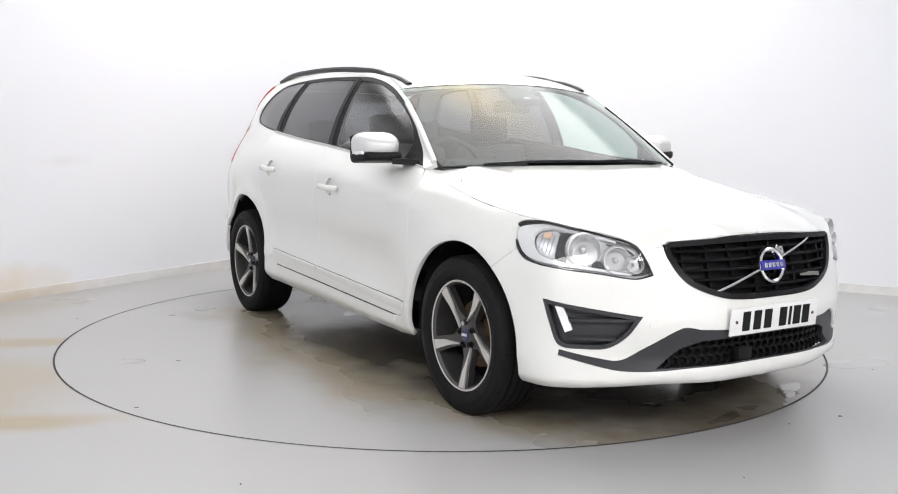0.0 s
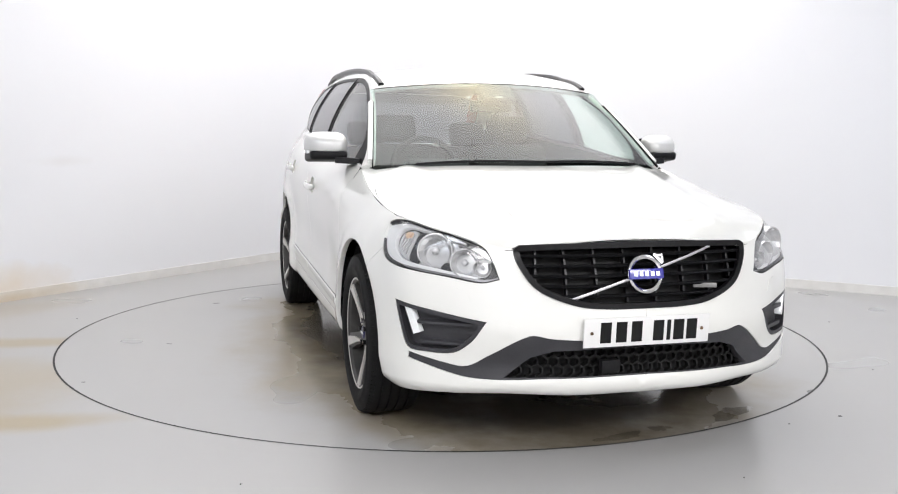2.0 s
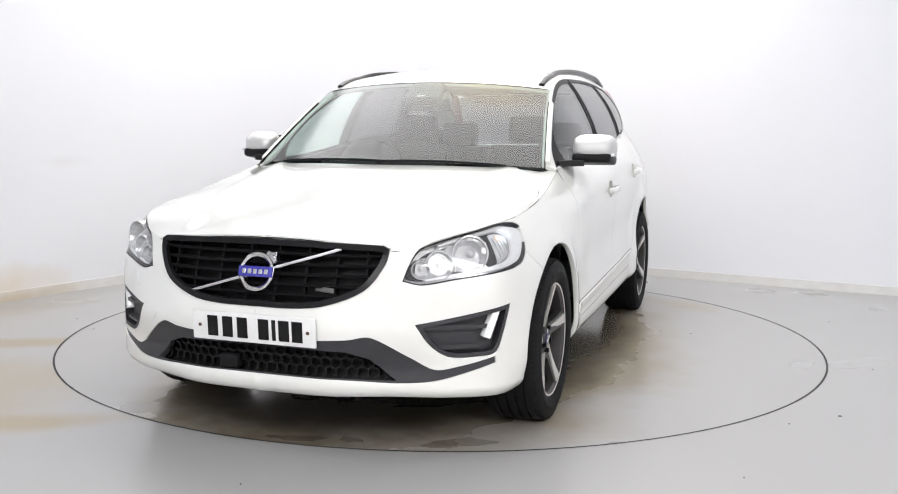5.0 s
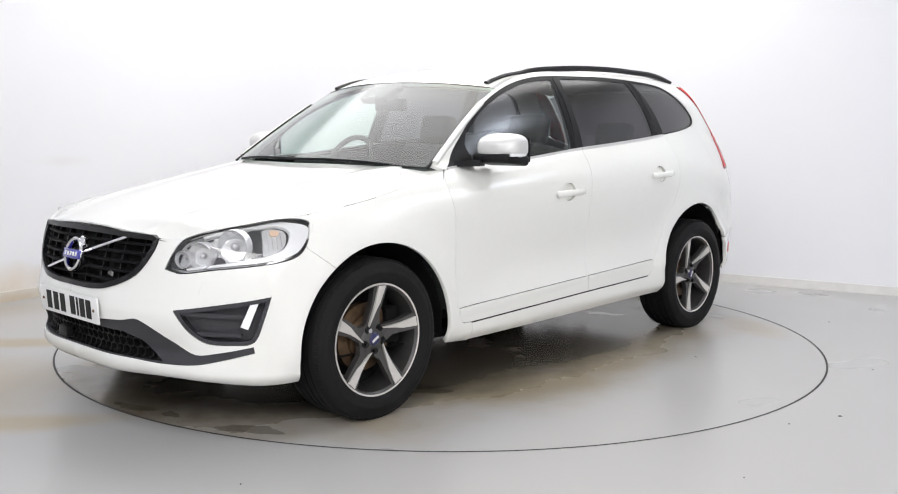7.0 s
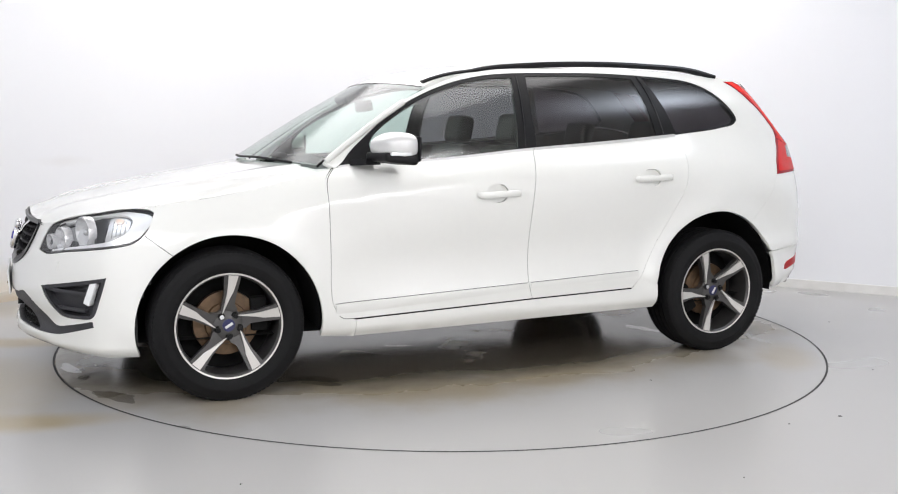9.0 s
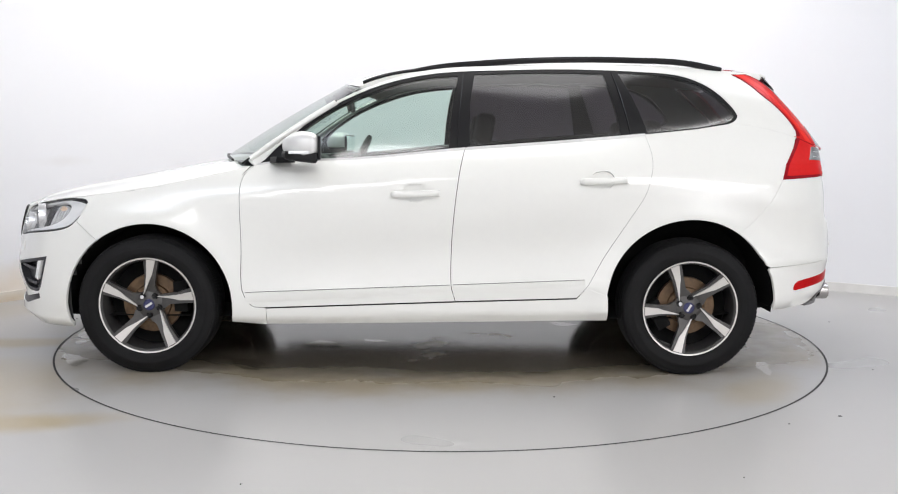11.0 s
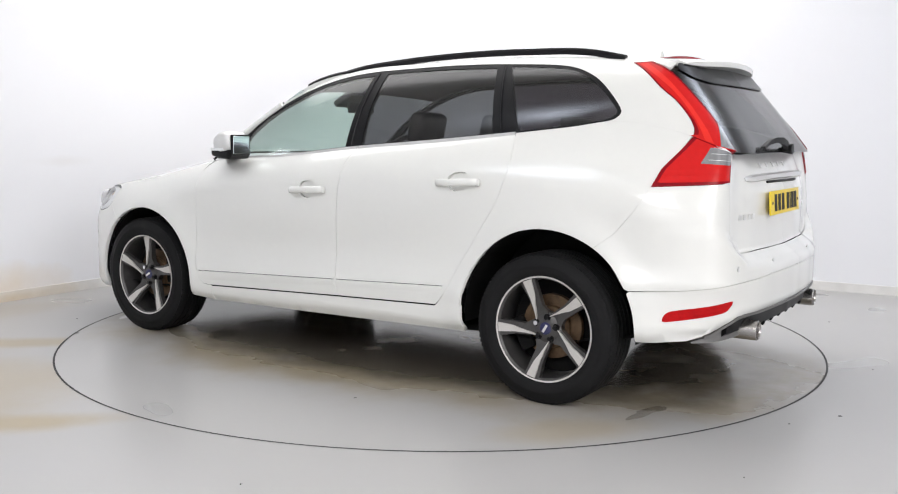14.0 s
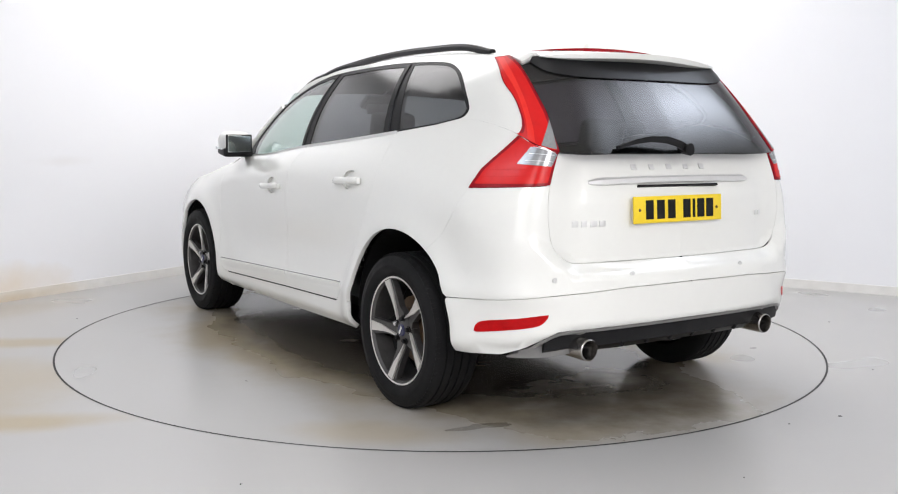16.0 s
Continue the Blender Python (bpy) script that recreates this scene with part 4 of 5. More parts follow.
# lamps of the nose
def headlamp(sd):
    rim = panel("headlamp", lower, HEADLAMP, GREY_TRIM, car, [shrunk(HEADLAMP, 0.0045)], "large clear headlamp with chrome reflectors", lift=-0.002, skirt=0.045, side=sd, gap=0.0015, step=0.02)
    panel("lamp_housing", lower, shrunk(HEADLAMP, 0.004), LAMP_CHROME, rim, label="chrome lamp housing", lift=-0.036, skirt=0.002, side=sd, gap=0, step=0.03)
    turn = [(1.095, 0.845), (1.04, 0.862), (0.99, 0.852), (0.985, 0.80), (0.975, 0.755), (1.03, 0.762), (1.08, 0.79)]
    panel("turn_reflector", lower, CLIP(rounded(turn, (), 4)), LAMP_CHROME, rim, label="chrome turn lamp reflector", lift=-0.028, skirt=0.010, side=sd, gap=0, step=0.03)
    for k in range(4):
        q = 1.005 + 0.021 * k
        panel("reflector_rib", lower, CLIP([(q, 0.770 + 0.006 * k), (q + 0.006, 0.771 + 0.006 * k), (q + 0.010, 0.845), (q + 0.004, 0.846)]), LAMP_GREY, rim, lift=-0.022, skirt=0.006, side=sd, gap=0, step=0.03)
    for mask in ([(0.985, 0.850), (0.935, 0.850), (0.925, 0.80), (0.925, 0.738), (0.972, 0.752), (0.978, 0.80)], [(0.640, 0.770), (0.600, 0.735), (0.585, 0.698), (0.655, 0.690), (0.625, 0.715)],
                 [(0.79, 0.815), (0.75, 0.80), (0.66, 0.775), (0.70, 0.795)], [(0.81, 0.745), (0.785, 0.740), (0.765, 0.71), (0.82, 0.718)]):
        panel("lamp_mask", lower, CLIP(rounded(mask, (), 4)), GREY_TRIM, rim, label="charcoal inner lamp mask", lift=-0.024, skirt=0.010, side=sd, gap=0, step=0.03)
    panel("turn_lamp", lower, rounded([(1.07, 0.850), (1.025, 0.856), (1.018, 0.835), (1.055, 0.828)], (), 4), AMBER, rim, lift=-0.020, skirt=0.01, side=sd, step=0.02)
    for s, z, r, d in ((0.858, 0.780, 0.062, 0.014), (0.726, 0.744, 0.049, 0.012), (0.648, 0.728, 0.032, 0.012)):
        p = lower(np.array(s), np.array(z)) * (1, sd, 1)
        m = Matrix.Translation(p) @ pose(0, 0, 0, 0, 0, -90 + 22 * sd) @ pose(0, -d, 0)
        bm = lathe(bmesh.new(), [(0.006, -0.050), (r * 0.45, -0.044), (r * 0.75, -0.028), (r * 0.95, -0.004), (r, 0.004)], 14)
        bmesh.ops.transform(bm, matrix=m, verts=bm.verts)
        bowl = part("reflector", bm, LAMP_CHROME, rim, "faceted chrome reflector", smooth=False)
        edge_ring = lathe(bmesh.new(), [(r, 0.002), (r * 1.03, 0.007), (r * 1.10, 0.007), (r * 1.13, 0.0), (r * 1.13, -0.03)], 36)
        bmesh.ops.transform(edge_ring, matrix=m, verts=edge_ring.verts)
        part("reflector_ring", edge_ring, LAMP_CHROME, bowl, "bright ring round the reflector")
        bm = bmesh.new()
        bmesh.ops.create_uvsphere(bm, u_segments=14, v_segments=8, radius=r * 0.26, matrix=m @ pose(0, -0.015, 0))
        part("bulb", bm, LAMP_GREY, bowl)
    bezel = [(0.75, 0.822), (0.90, 0.858), (1.05, 0.880), (1.17, 0.870), (1.203, 0.850), (1.165, 0.790), (1.118, 0.752), (1.05, 0.734), (0.92, 0.719), (0.78, 0.702), (0.665, 0.688), (0.66, 0.696),
             (0.78, 0.714), (0.92, 0.735), (1.03, 0.757), (1.085, 0.790), (1.110, 0.835), (1.095, 0.856), (1.04, 0.866), (0.90, 0.847), (0.75, 0.813)]
    panel("lamp_bezel", lower, CLIP(rounded(bezel, (0, 10, 11, 20), 4)), LAMP_BRIGHT, rim, label="bright white C-shaped lamp bezel", lift=-0.012, skirt=0.02, side=sd, gap=0.001, step=0.02)
    panel("lens", lower, shrunk(HEADLAMP, 0.0045), CLEAR_LENS, rim, label="clear lens", lift=-0.001, skirt=0.002, side=sd, gap=0, step=0.03).visible_shadow = False


def fog_recess(sd):
    ring = panel("fog_surround", lower, FOG, GREY_TRIM, front_bumper, [shrunk(FOG, 0.016)], "charcoal air duct surround with a lamp strip", lift=-0.001, skirt=0.04, side=sd, gap=0.001, step=0.02)
    panel("duct_floor", lower, shrunk(FOG, 0.010), GREY_TRIM, ring, lift=-0.036, skirt=0.002, side=sd, gap=0, step=0.03)
    for a, b in (((0.90, 0.508), (0.640, 0.516)), ((0.875, 0.436), (0.70, 0.437))):
        path = [lower(np.array(a[0] + (b[0] - a[0]) * t), np.array(a[1] + (b[1] - a[1]) * t)) for t in np.linspace(0, 1, 14)]
        part("duct_fin", sweep([(p[0] - 0.018, (p[1] - 0.012) * sd, p[2]) for p in path], [(0.012, -0.006), (0.012, 0.004), (-0.012, 0.010), (-0.012, -0.006)]), GREY_TRIM, ring)
    panel("fog_lamp", lower, rounded([(0.955, 0.574), (0.918, 0.574), (0.871, 0.470), (0.906, 0.457)], (0, 1, 2, 3), 3), LED, ring, label="white upright lamp strip", lift=-0.004, skirt=0.03, side=sd, step=0.015)


mirrored(headlamp)
mirrored(fog_recess)


def nose(s, z, d=0.0):
    """A place on the nose, s to the car's left (minus: right), d behind the skin."""
    p = lower(np.array(abs(s)), np.array(z))
    return (p[0] - d, math.copysign(p[1], s) if s else 0.0, p[2])


# grille
edge = tup(GRILLE)
loop = [nose(s, z, 0.004) for s, z in edge] + [nose(-s, z, 0.004) for s, z in edge[::-1][1:-1]]
grille = part("grille", sweep(loop, [(-0.012, -0.010), (0.010, -0.010), (0.010, 0.010), (-0.012, 0.010)], up=(1, 0, 0), closed=True), GLOSS_BLACK, car, "black slatted radiator grille with a chrome emblem")
panel("grille_back", lower, GRILLE, INK, grille, lift=-0.06, skirt=0.001, both=True, gap=0.0)
gw = spline((0.58, 0.592, 0.608, 0.663, 0.755, 0.80, 0.83), (0.02, 0.12, 0.272, 0.410, 0.490, 0.510, 0.512))
for z in (0.628, 0.665, 0.702, 0.739, 0.776):
    w = float(gw(z)) - 0.006
    path = [nose(s, z, 0.024) for s in np.linspace(-w, w, 40)]
    part("slat", sweep(path, [(-0.018, -0.006), (0.014, -0.005), (0.018, 0.001), (0.012, 0.006), (-0.018, 0.004)]), MATT_BLACK, grille)
for s in np.linspace(-0.42, 0.42, 8):
    zs = [z for z in np.linspace(0.598, 0.812, 12) if float(gw(z)) > abs(s) + 0.01]
    part("upright", sweep([nose(s, z, 0.034) for z in zs], [(-0.004, -0.012), (0.004, -0.012), (0.004, 0.010), (-0.004, 0.010)], up=(1, 0, 0)), GLOSS_BLACK, grille)
bar = [nose(s, 0.708 + 0.30 * s, 0.006) for s in np.linspace(-0.315, 0.315, 24)]
part("diagonal_bar", sweep(bar, [(-0.005, -0.005), (0.005, -0.005), (0.006, 0.0), (0.005, 0.005), (-0.005, 0.005)]), CHROME, grille, "chrome diagonal bar")
em = pose(2.268, 0.0, 0.708, 0, -14, 0)
bm = lathe(bmesh.new(), [(0.056, 0.0), (0.058, -0.012), (0.066, -0.018), (0.073, -0.012), (0.075, 0.0), (0.073, 0.012), (0.056, 0.012), (0.056, 0.0)], 40)
bmesh.ops.transform(bm, matrix=em @ pose(0, 0, 0, 0, 0, 90), verts=bm.verts)
emblem = part("emblem", bm, CHROME, grille, "round chrome emblem with a blue bar")
bm = bmesh.new()
block(bm, em @ pose(0.008, 0, 0), (0.026, 0.142, 0.040), 0.004)
blue = part("emblem_bar", bm, BLUE, emblem)
for i in range(5):
    bm = bmesh.new()
    block(bm, em @ pose(0.0215, -0.046 + 0.023 * i, 0), (0.003, 0.015, 0.018), 0.0008, 1)
    part("emblem_mark", bm, CHROME, emblem)
bm = bmesh.new()
block(bm, em @ pose(0.004, 0.058, 0.058, 45, 0, 0), (0.018, 0.016, 0.050), 0.002)
block(bm, em @ pose(0.004, 0.064, 0.070), (0.018, 0.030, 0.010), 0.002)
block(bm, em @ pose(0.004, 0.074, 0.062), (0.018, 0.010, 0.028), 0.002)
part("emblem_arrow", bm, CHROME, emblem)
bm = bmesh.new()
block(bm, Matrix.Translation(nose(0.27, 0.655, 0.008)) @ pose(0, 0, 0, 0, -8, -18), (0.006, 0.090, 0.018), 0.002)
part("grille_badge", bm, SATIN_GREY, grille, "small silver badge")

# lower intake with its honeycomb
MESH = np.array([(0.0, 0.330), (0.372, 0.326), (0.545, 0.320), (0.443, 0.397), (0.356, 0.424), (0.0, 0.438)])
intake = panel("lower_intake", lower, np.array([p for p in tup(INTAKE)[:-1]] + [(0.0, 0.455), (0.0, 0.438)] + tup(MESH)[::-1][1:-1] + [(0.0, 0.330)]), GREY_TRIM, car, label="charcoal lower intake surround",
               both=True, lift=-0.006, gap=0.0, skirt=0.03, step=0.025)
panel("intake_back", lower, MESH, INK, intake, lift=-0.07, skirt=0.001, both=True, gap=0.0)
hv, hf = [], []


def cell_wall(a, b):
    if min(abs(a[0]), abs(b[0])) > 0.54:
        return
    p, q = Vector(nose(a[0], a[1], 0.028)), Vector(nose(b[0], b[1], 0.028))
    t = (q - p).normalized()
    n = t.cross(Vector((1, 0, 0))).normalized() * 0.0035
    k = len(hv)
    for c in (p, q):
        for w in (n, -n):
            hv.extend([tuple(c + w), tuple(c + w - Vector((0.022, 0, 0)))])
    hf.extend([(k, k + 2, k + 6, k + 4), (k, k + 4, k + 5, k + 1), (k + 2, k + 3, k + 7, k + 6)])


R_CELL = 0.0235
for row in range(3):
    for col in range(-14, 15):
        cs, cz = (col + 0.5 * (row % 2)) * R_CELL * 1.732, 0.342 + row * R_CELL * 1.5
        corner = [(cs + R_CELL * math.sin(radians(60 * i)), cz + R_CELL * math.cos(radians(60 * i)) * 0.9) for i in range(6)]
        lim = 0.54 - max(0, cz - 0.32) * 1.5
        if abs(cs) < lim:
            for i in (0, 1, 2) if row < 2 else range(6):
                cell_wall(corner[i], corner[i + 1 if i < 5 else 0])
linked("honeycomb", hv, hf, INK, intake, "black honeycomb mesh", False)
bm = bmesh.new()
block(bm, pose(2.262, -0.13, 0.36, 0, 0, 0), (0.03, 0.075, 0.05), 0.004)
part("radar_cover", bm, BLACK_TRIM, intake)

# tail: diffuser and pipes
dif = [((lambda p: (p[0] + 0.012, p[1], p[2]))(lower(np.array(s), np.array(0.432 + 0.012 * (s - 5.1))))) for s in np.linspace(5.15, S_END, 30)]
dif = dif + [(x, -y, z) for x, y, z in dif[::-1][1:]]
diffuser = part("diffuser", sweep(dif, [(-0.11, -0.088), (-0.04, -0.080), (0.002, -0.050), (0.010, 0.02), (0.0, 0.034), (-0.05, 0.034)][::-1]), BLACK_TRIM, car, "black rear diffuser with a grey edge and twin pipes")
trim = [((lambda p: (p[0] - 0.002, p[1], p[2]))(lower(np.array(s), np.array(z)))) for s, z in tup(rounded([(5.03, 0.372), (5.09, 0.390), (5.20, 0.452), (5.385, 0.461), (5.6, 0.465), (S_END, 0.467)], (), 8, False))]
trim = trim + [(x, -y, z) for x, y, z in trim[::-1][1:]]
part("diffuser_edge", sweep(trim, [(-0.010, -0.010), (0.004, -0.008), (0.006, 0.003), (-0.010, 0.005)]), SATIN_GREY, diffuser, "satin grey trim edge")
for sd in (1, -1):
    cor = [(4.97, 0.345), (5.08, 0.380), (5.19, 0.446), (5.32, 0.452), (5.30, 0.375), (5.16, 0.350), (5.05, 0.345)]
    panel("diffuser_corner", lower, rounded(cor, (), 4), SATIN_GREY, diffuser, lift=-0.006, gap=0, side=sd, step=0.02)
for y in np.linspace(-0.34, 0.34, 6):
    bm = bmesh.new()
    block(bm, pose(-2.192, y, 0.392, 0, -30, 0), (0.06, 0.016, 0.022), 0.005)
    part("diffuser_fin", bm, BLACK_TRIM, diffuser)
for y in (0.550, -0.505):
    bm = lathe(bmesh.new(), [(0.0005, 0.10), (0.036, 0.10), (0.037, 0.01), (0.040, 0.0), (0.044, 0.004), (0.045, 0.02), (0.045, 0.16)], 36)
    bmesh.ops.transform(bm, matrix=pose(-2.250, y, 0.384, 0, 0, -90) @ pose(0, 0, 0, 0, 0, 0), verts=bm.verts)
    part("exhaust_pipe", bm, EXHAUST, diffuser, "round chrome exhaust tip")


# mirrors
def wing_mirror(sd):
    def shaped(bm, taper):
        for v in bm.verts:
            k = (v.co.x - 0.60) / 0.08
            if k > 0:
                v.co.z = 1.155 + (v.co.z - 1.155) * (1 - taper * k)
                v.co.y = 0.945 + (v.co.y - 0.945) * (1 - taper * 0.5 * k)
            v.co.x -= 0.25 * (v.co.y - 0.86) - 0.03
            v.co.y *= sd
        return bm

    bm = bmesh.new()
    bmesh.ops.create_uvsphere(bm, u_segments=36, v_segments=20, radius=1)
    for v in bm.verts:
        q = [math.copysign(abs(c) ** 0.62, c) for c in v.co]
        v.co = Vector((0.595 + 0.088 * q[0], 0.950 + 0.106 * q[1], 1.168 + 0.066 * q[2]))
    mirror = part("wing_mirror", shaped(bm, 0.35), SILVER, car, "satin silver wing mirror on a black foot")
    bm = block(bmesh.new(), pose(0.60, 0.945, 1.106), (0.162, 0.204, 0.056), 0.022, 4)
    part("mirror_base", shaped(bm, 0.25), BLACK_TRIM, mirror, "black mirror underside")
    part("mirror_arm", sweep([(0.685, 0.90 * sd, 1.092), (0.715, 0.84 * sd, 1.090), (0.735, 0.79 * sd, 1.085)], [(-0.05, -0.015), (0.05, -0.015), (0.045, 0.015), (-0.045, 0.015)]), BLACK_TRIM, mirror)
    bm = block(bmesh.new(), pose(0.512, 0.950, 1.155), (0.012, 0.180, 0.118), 0.005, 2)
    part("mirror_frame", shaped(bm, 0), BLACK_TRIM, mirror)
    bm = block(bmesh.new(), pose(0.504, 0.950, 1.157), (0.004, 0.158, 0.098), 0.0015, 1)
    part("mirror_glass", shaped(bm, 0), MIRROR, mirror, "silvered mirror glass")
    bm = block(bmesh.new(), pose(0.615, 1.046, 1.132), (0.10, 0.016, 0.016), 0.004, 2)
    part("turn_signal", shaped(bm, 0), LED, mirror, "clear turn signal strip")


mirrored(wing_mirror)


# wheels
def wheel(x, y, turn):
    flip = 1 if y > 0 else -1
    w = lathe(bmesh.new(), [(0.232, -0.20), (0.226, -0.05), (0.230, -0.012), (0.242, 0.0), (0.245, -0.006), (0.245, -0.02)], 72)
    hub = part("wheel", w, RIM_GREY, car, "anthracite five-spoke alloy wheel with a machined face")
    bm = lathe(bmesh.new(), [(0.238, 0.001), (0.2455, 0.003), (0.247, -0.004)], 72)
    part("rim_edge", bm, MACHINED, hub, "bright machined rim edge")
    prof = [(0.246, -0.215), (0.262, -0.226), (0.300, -0.228), (0.335, -0.218), (0.349, -0.200)]
    for a in (-0.165, -0.125, -0.085, -0.045):
        prof += [(0.3525, a - 0.014), (0.3525, a - 0.004), (0.344, a - 0.003), (0.344, a + 0.004), (0.3525, a + 0.005)]
    prof += [(0.3515, -0.022), (0.347, -0.008), (0.336, 0.006), (0.318, 0.013), (0.300, 0.016), (0.297, 0.0185), (0.290, 0.018), (0.270, 0.015), (0.258, 0.010), (0.246, 0.0)]
    tyre = part("tyre", lathe(bmesh.new(), prof, 96), RUBBER, hub, "black road tyre with a worn sidewall", angle=50)
    bm = bmesh.new()
    for i in range(96):
        a = 2 * math.pi * (i + 0.5) / 96
        block(bm, pose(0, 0, 0, 0, math.degrees(a), 0) @ pose(0.3440, -0.006, 0, 0, 0, 25), (0.007, 0.020, 0.013), 0)
    part("tread_block", bm, RUBBER, tyre)
    # spokes: a dark body and a bright facet along one edge
    depth = -0.028
    for i in range(5):
        m = pose(0, 0, 0, 0, 72 * i, 0)

        def solid(top, low):
            bm = bmesh.new()
            a = [bm.verts.new(m @ Vector((t, d, r))) for t, r, d in top]
            b = [bm.verts.new(m @ Vector((t, d - low, r))) for t, r, d in top]
            bm.faces.new(a)
            bm.faces.new(b[::-1])
            for j in range(len(a)):
                bm.faces.new((a[j], b[j], b[(j + 1) % len(a)], a[(j + 1) % len(a)]))
            return bm

        sunk = lambda r, up: -0.036 + 0.032 * max(0.0, (r - 0.05) / 0.185) ** 1.2 + up
        body = [(0.036, 0.030), (0.028, 0.074), (0.012, 0.153), (0.011, 0.2345), (-0.028, 0.2325), (-0.065, 0.2255), (-0.046, 0.153), (-0.033, 0.100), (-0.044, 0.066), (-0.030, 0.030)]
        spoke = part("spoke", solid([(t, r, sunk(r, -0.010 * max(0, t) / 0.03)) for t, r in body], 0.030), RIM_GREY, hub, angle=20)
        face = [(0.027, 0.054), (0.0105, 0.109), (0.001, 0.153), (-0.008, 0.2350), (-0.052, 0.2295), (-0.029, 0.158), (-0.011, 0.127), (0.023, 0.056)]
        part("spoke_face", solid([(t, r, sunk(r, 0.006)) for t, r in face], 0.012), MACHINED, spoke, "bright machined spoke face", angle=20)
        nut = bmesh.new()
        bmesh.ops.create_cone(nut, cap_ends=True, segments=6, radius1=0.011, radius2=0.009, depth=0.02, matrix=m @ pose(0, 0, 0, 0, 36, 0) @ pose(0, depth + 0.002, 0.052, 90))
        part("wheel_nut", nut, BLACK_TRIM if i else CHROME, hub)
        pit = bmesh.new()
        bmesh.ops.create_cone(pit, cap_ends=True, segments=16, radius1=0.017, radius2=0.017, depth=0.004, matrix=m @ pose(0, 0, 0, 0, 36, 0) @ pose(0, depth - 0.004, 0.052, 90))
        part("nut_recess", pit, INK, hub)
    bm = lathe(bmesh.new(), [(0.0005, depth + 0.002), (0.03, depth + 0.001), (0.062, depth - 0.006), (0.074, depth - 0.016), (0.074, -0.08)], 40)
    part("hub_face", bm, RIM_GREY, hub)
    bm = lathe(bmesh.new(), [(0.0005, depth + 0.008), (0.024, depth + 0.007), (0.029, depth + 0.003), (0.030, depth - 0.004)], 32)
    cap = part("centre_cap", bm, CAP_BLUE, hub, "dark blue centre cap with a silver bar")
    bm = block(bmesh.new(), pose(0, depth + 0.009, 0, 0, 30, 0), (0.040, 0.003, 0.012), 0.001, 1)
    part("cap_bar", bm, SILVER, cap)
    bm = lathe(bmesh.new(), [(0.07, -0.078), (0.095, -0.080), (0.100, -0.092), (0.150, -0.094), (0.152, -0.118), (0.07, -0.118)], 48)
    part("brake_disc", bm, RUST, hub, "rusty brake disc")
    bm = block(bmesh.new(), pose(-0.15 if x > 0 else 0.15, -0.10, 0.03), (0.075, 0.06, 0.16), 0.012, 2)
    part("brake_caliper", bm, DARK, hub)
    bm = lathe(bmesh.new(), [(0.0005, -0.15), (0.225, -0.15), (0.226, -0.16)], 40)
    part("wheel_back", bm, DARK, hub)
    hub.matrix_basis = pose(x, y, 0.3470) @ (pose(0, 0, 0, 0, turn, 0) if flip > 0 else pose(0, 0, 0, 0, turn, 180))
    return hub


wheel(1.387, 0.932, 2)
wheel(-1.387, 0.934, 29)
wheel(1.387, -0.932, -26.2)
wheel(-1.387, -0.934, 5)

# underside, wheel wells and the inner skin
for sd in (1, -1):
    for x, z, r in ((1.375, 0.345, 0.424), (-1.380, 0.370, 0.441)):
        v, f, n = [], [], 40
        for i in range(n + 1):
            a = radians(-6 + 192 * i / n)
            for y in (0.893, 0.84, 0.56):
                v.append((x + r * math.cos(a), y * sd, z + r * math.sin(a)))
        for i in range(n):
            for j in range(2):
                k = i * 3 + j
                f.append((k, k + 1, k + 4, k + 3))
        f.append(tuple(3 * i + 2 for i in range(n + 1)))
        linked("wheel_well", v, f, DARK, car, "black wheel well liner", False)
pl = [lower(np.array(s), np.array(float(zb(s)) + 0.02)) for s in np.linspace(0.0, S_END, 60)]
pan = [(p[0] * 0.975, max(p[1] - 0.045, 0), 0.285 + 0.09 * float(ease(-1.4, -2.1, -abs(p[0])) if p[0] < 0 else 0)) for p in pl]
vv = [(x, y, z) for x, y, z in pan] + [(x, -y, z) for x, y, z in pan]
n = len(pan)
linked("underbody", vv, [(i, i + 1, n + i + 1, n + i) for i in range(n - 1)], DARK, car, "dark underbody", False)
iv, jf, ns, nz = [], [], 150, 24
for s in np.linspace(0.62, 5.10, ns):
    for z in np.linspace(float(zb(s)) + 0.02, float(kz(s)) - 0.006, nz):
        p = lower(np.array(s), np.array(z))
        iv.append((p[0] * 0.985, p[1] - 0.032, z))
for i in range(ns - 1):
    for j in range(nz - 1):
        x, z = iv[i * nz + j][0], iv[i * nz + j][2]
        if math.hypot(x - 1.375, z - 0.345) > 0.43 and math.hypot(x + 1.38, z - 0.37) > 0.447:
            jf.append((i * nz + j, (i + 1) * nz + j, (i + 1) * nz + j + 1, i * nz + j + 1))
for sd in (1, -1):
    linked("inner_skin", [(a, b * sd, c) for a, b, c in iv], jf, CABIN, car, "dark inner body shell", False)
panel("headliner", roof_skin, shrunk(ROOF, 0.01), HEADLINER, roof, label="beige cloth headliner", both=True, up=True, lift=-0.035, gap=0.0, skirt=0.002, step=0.08)


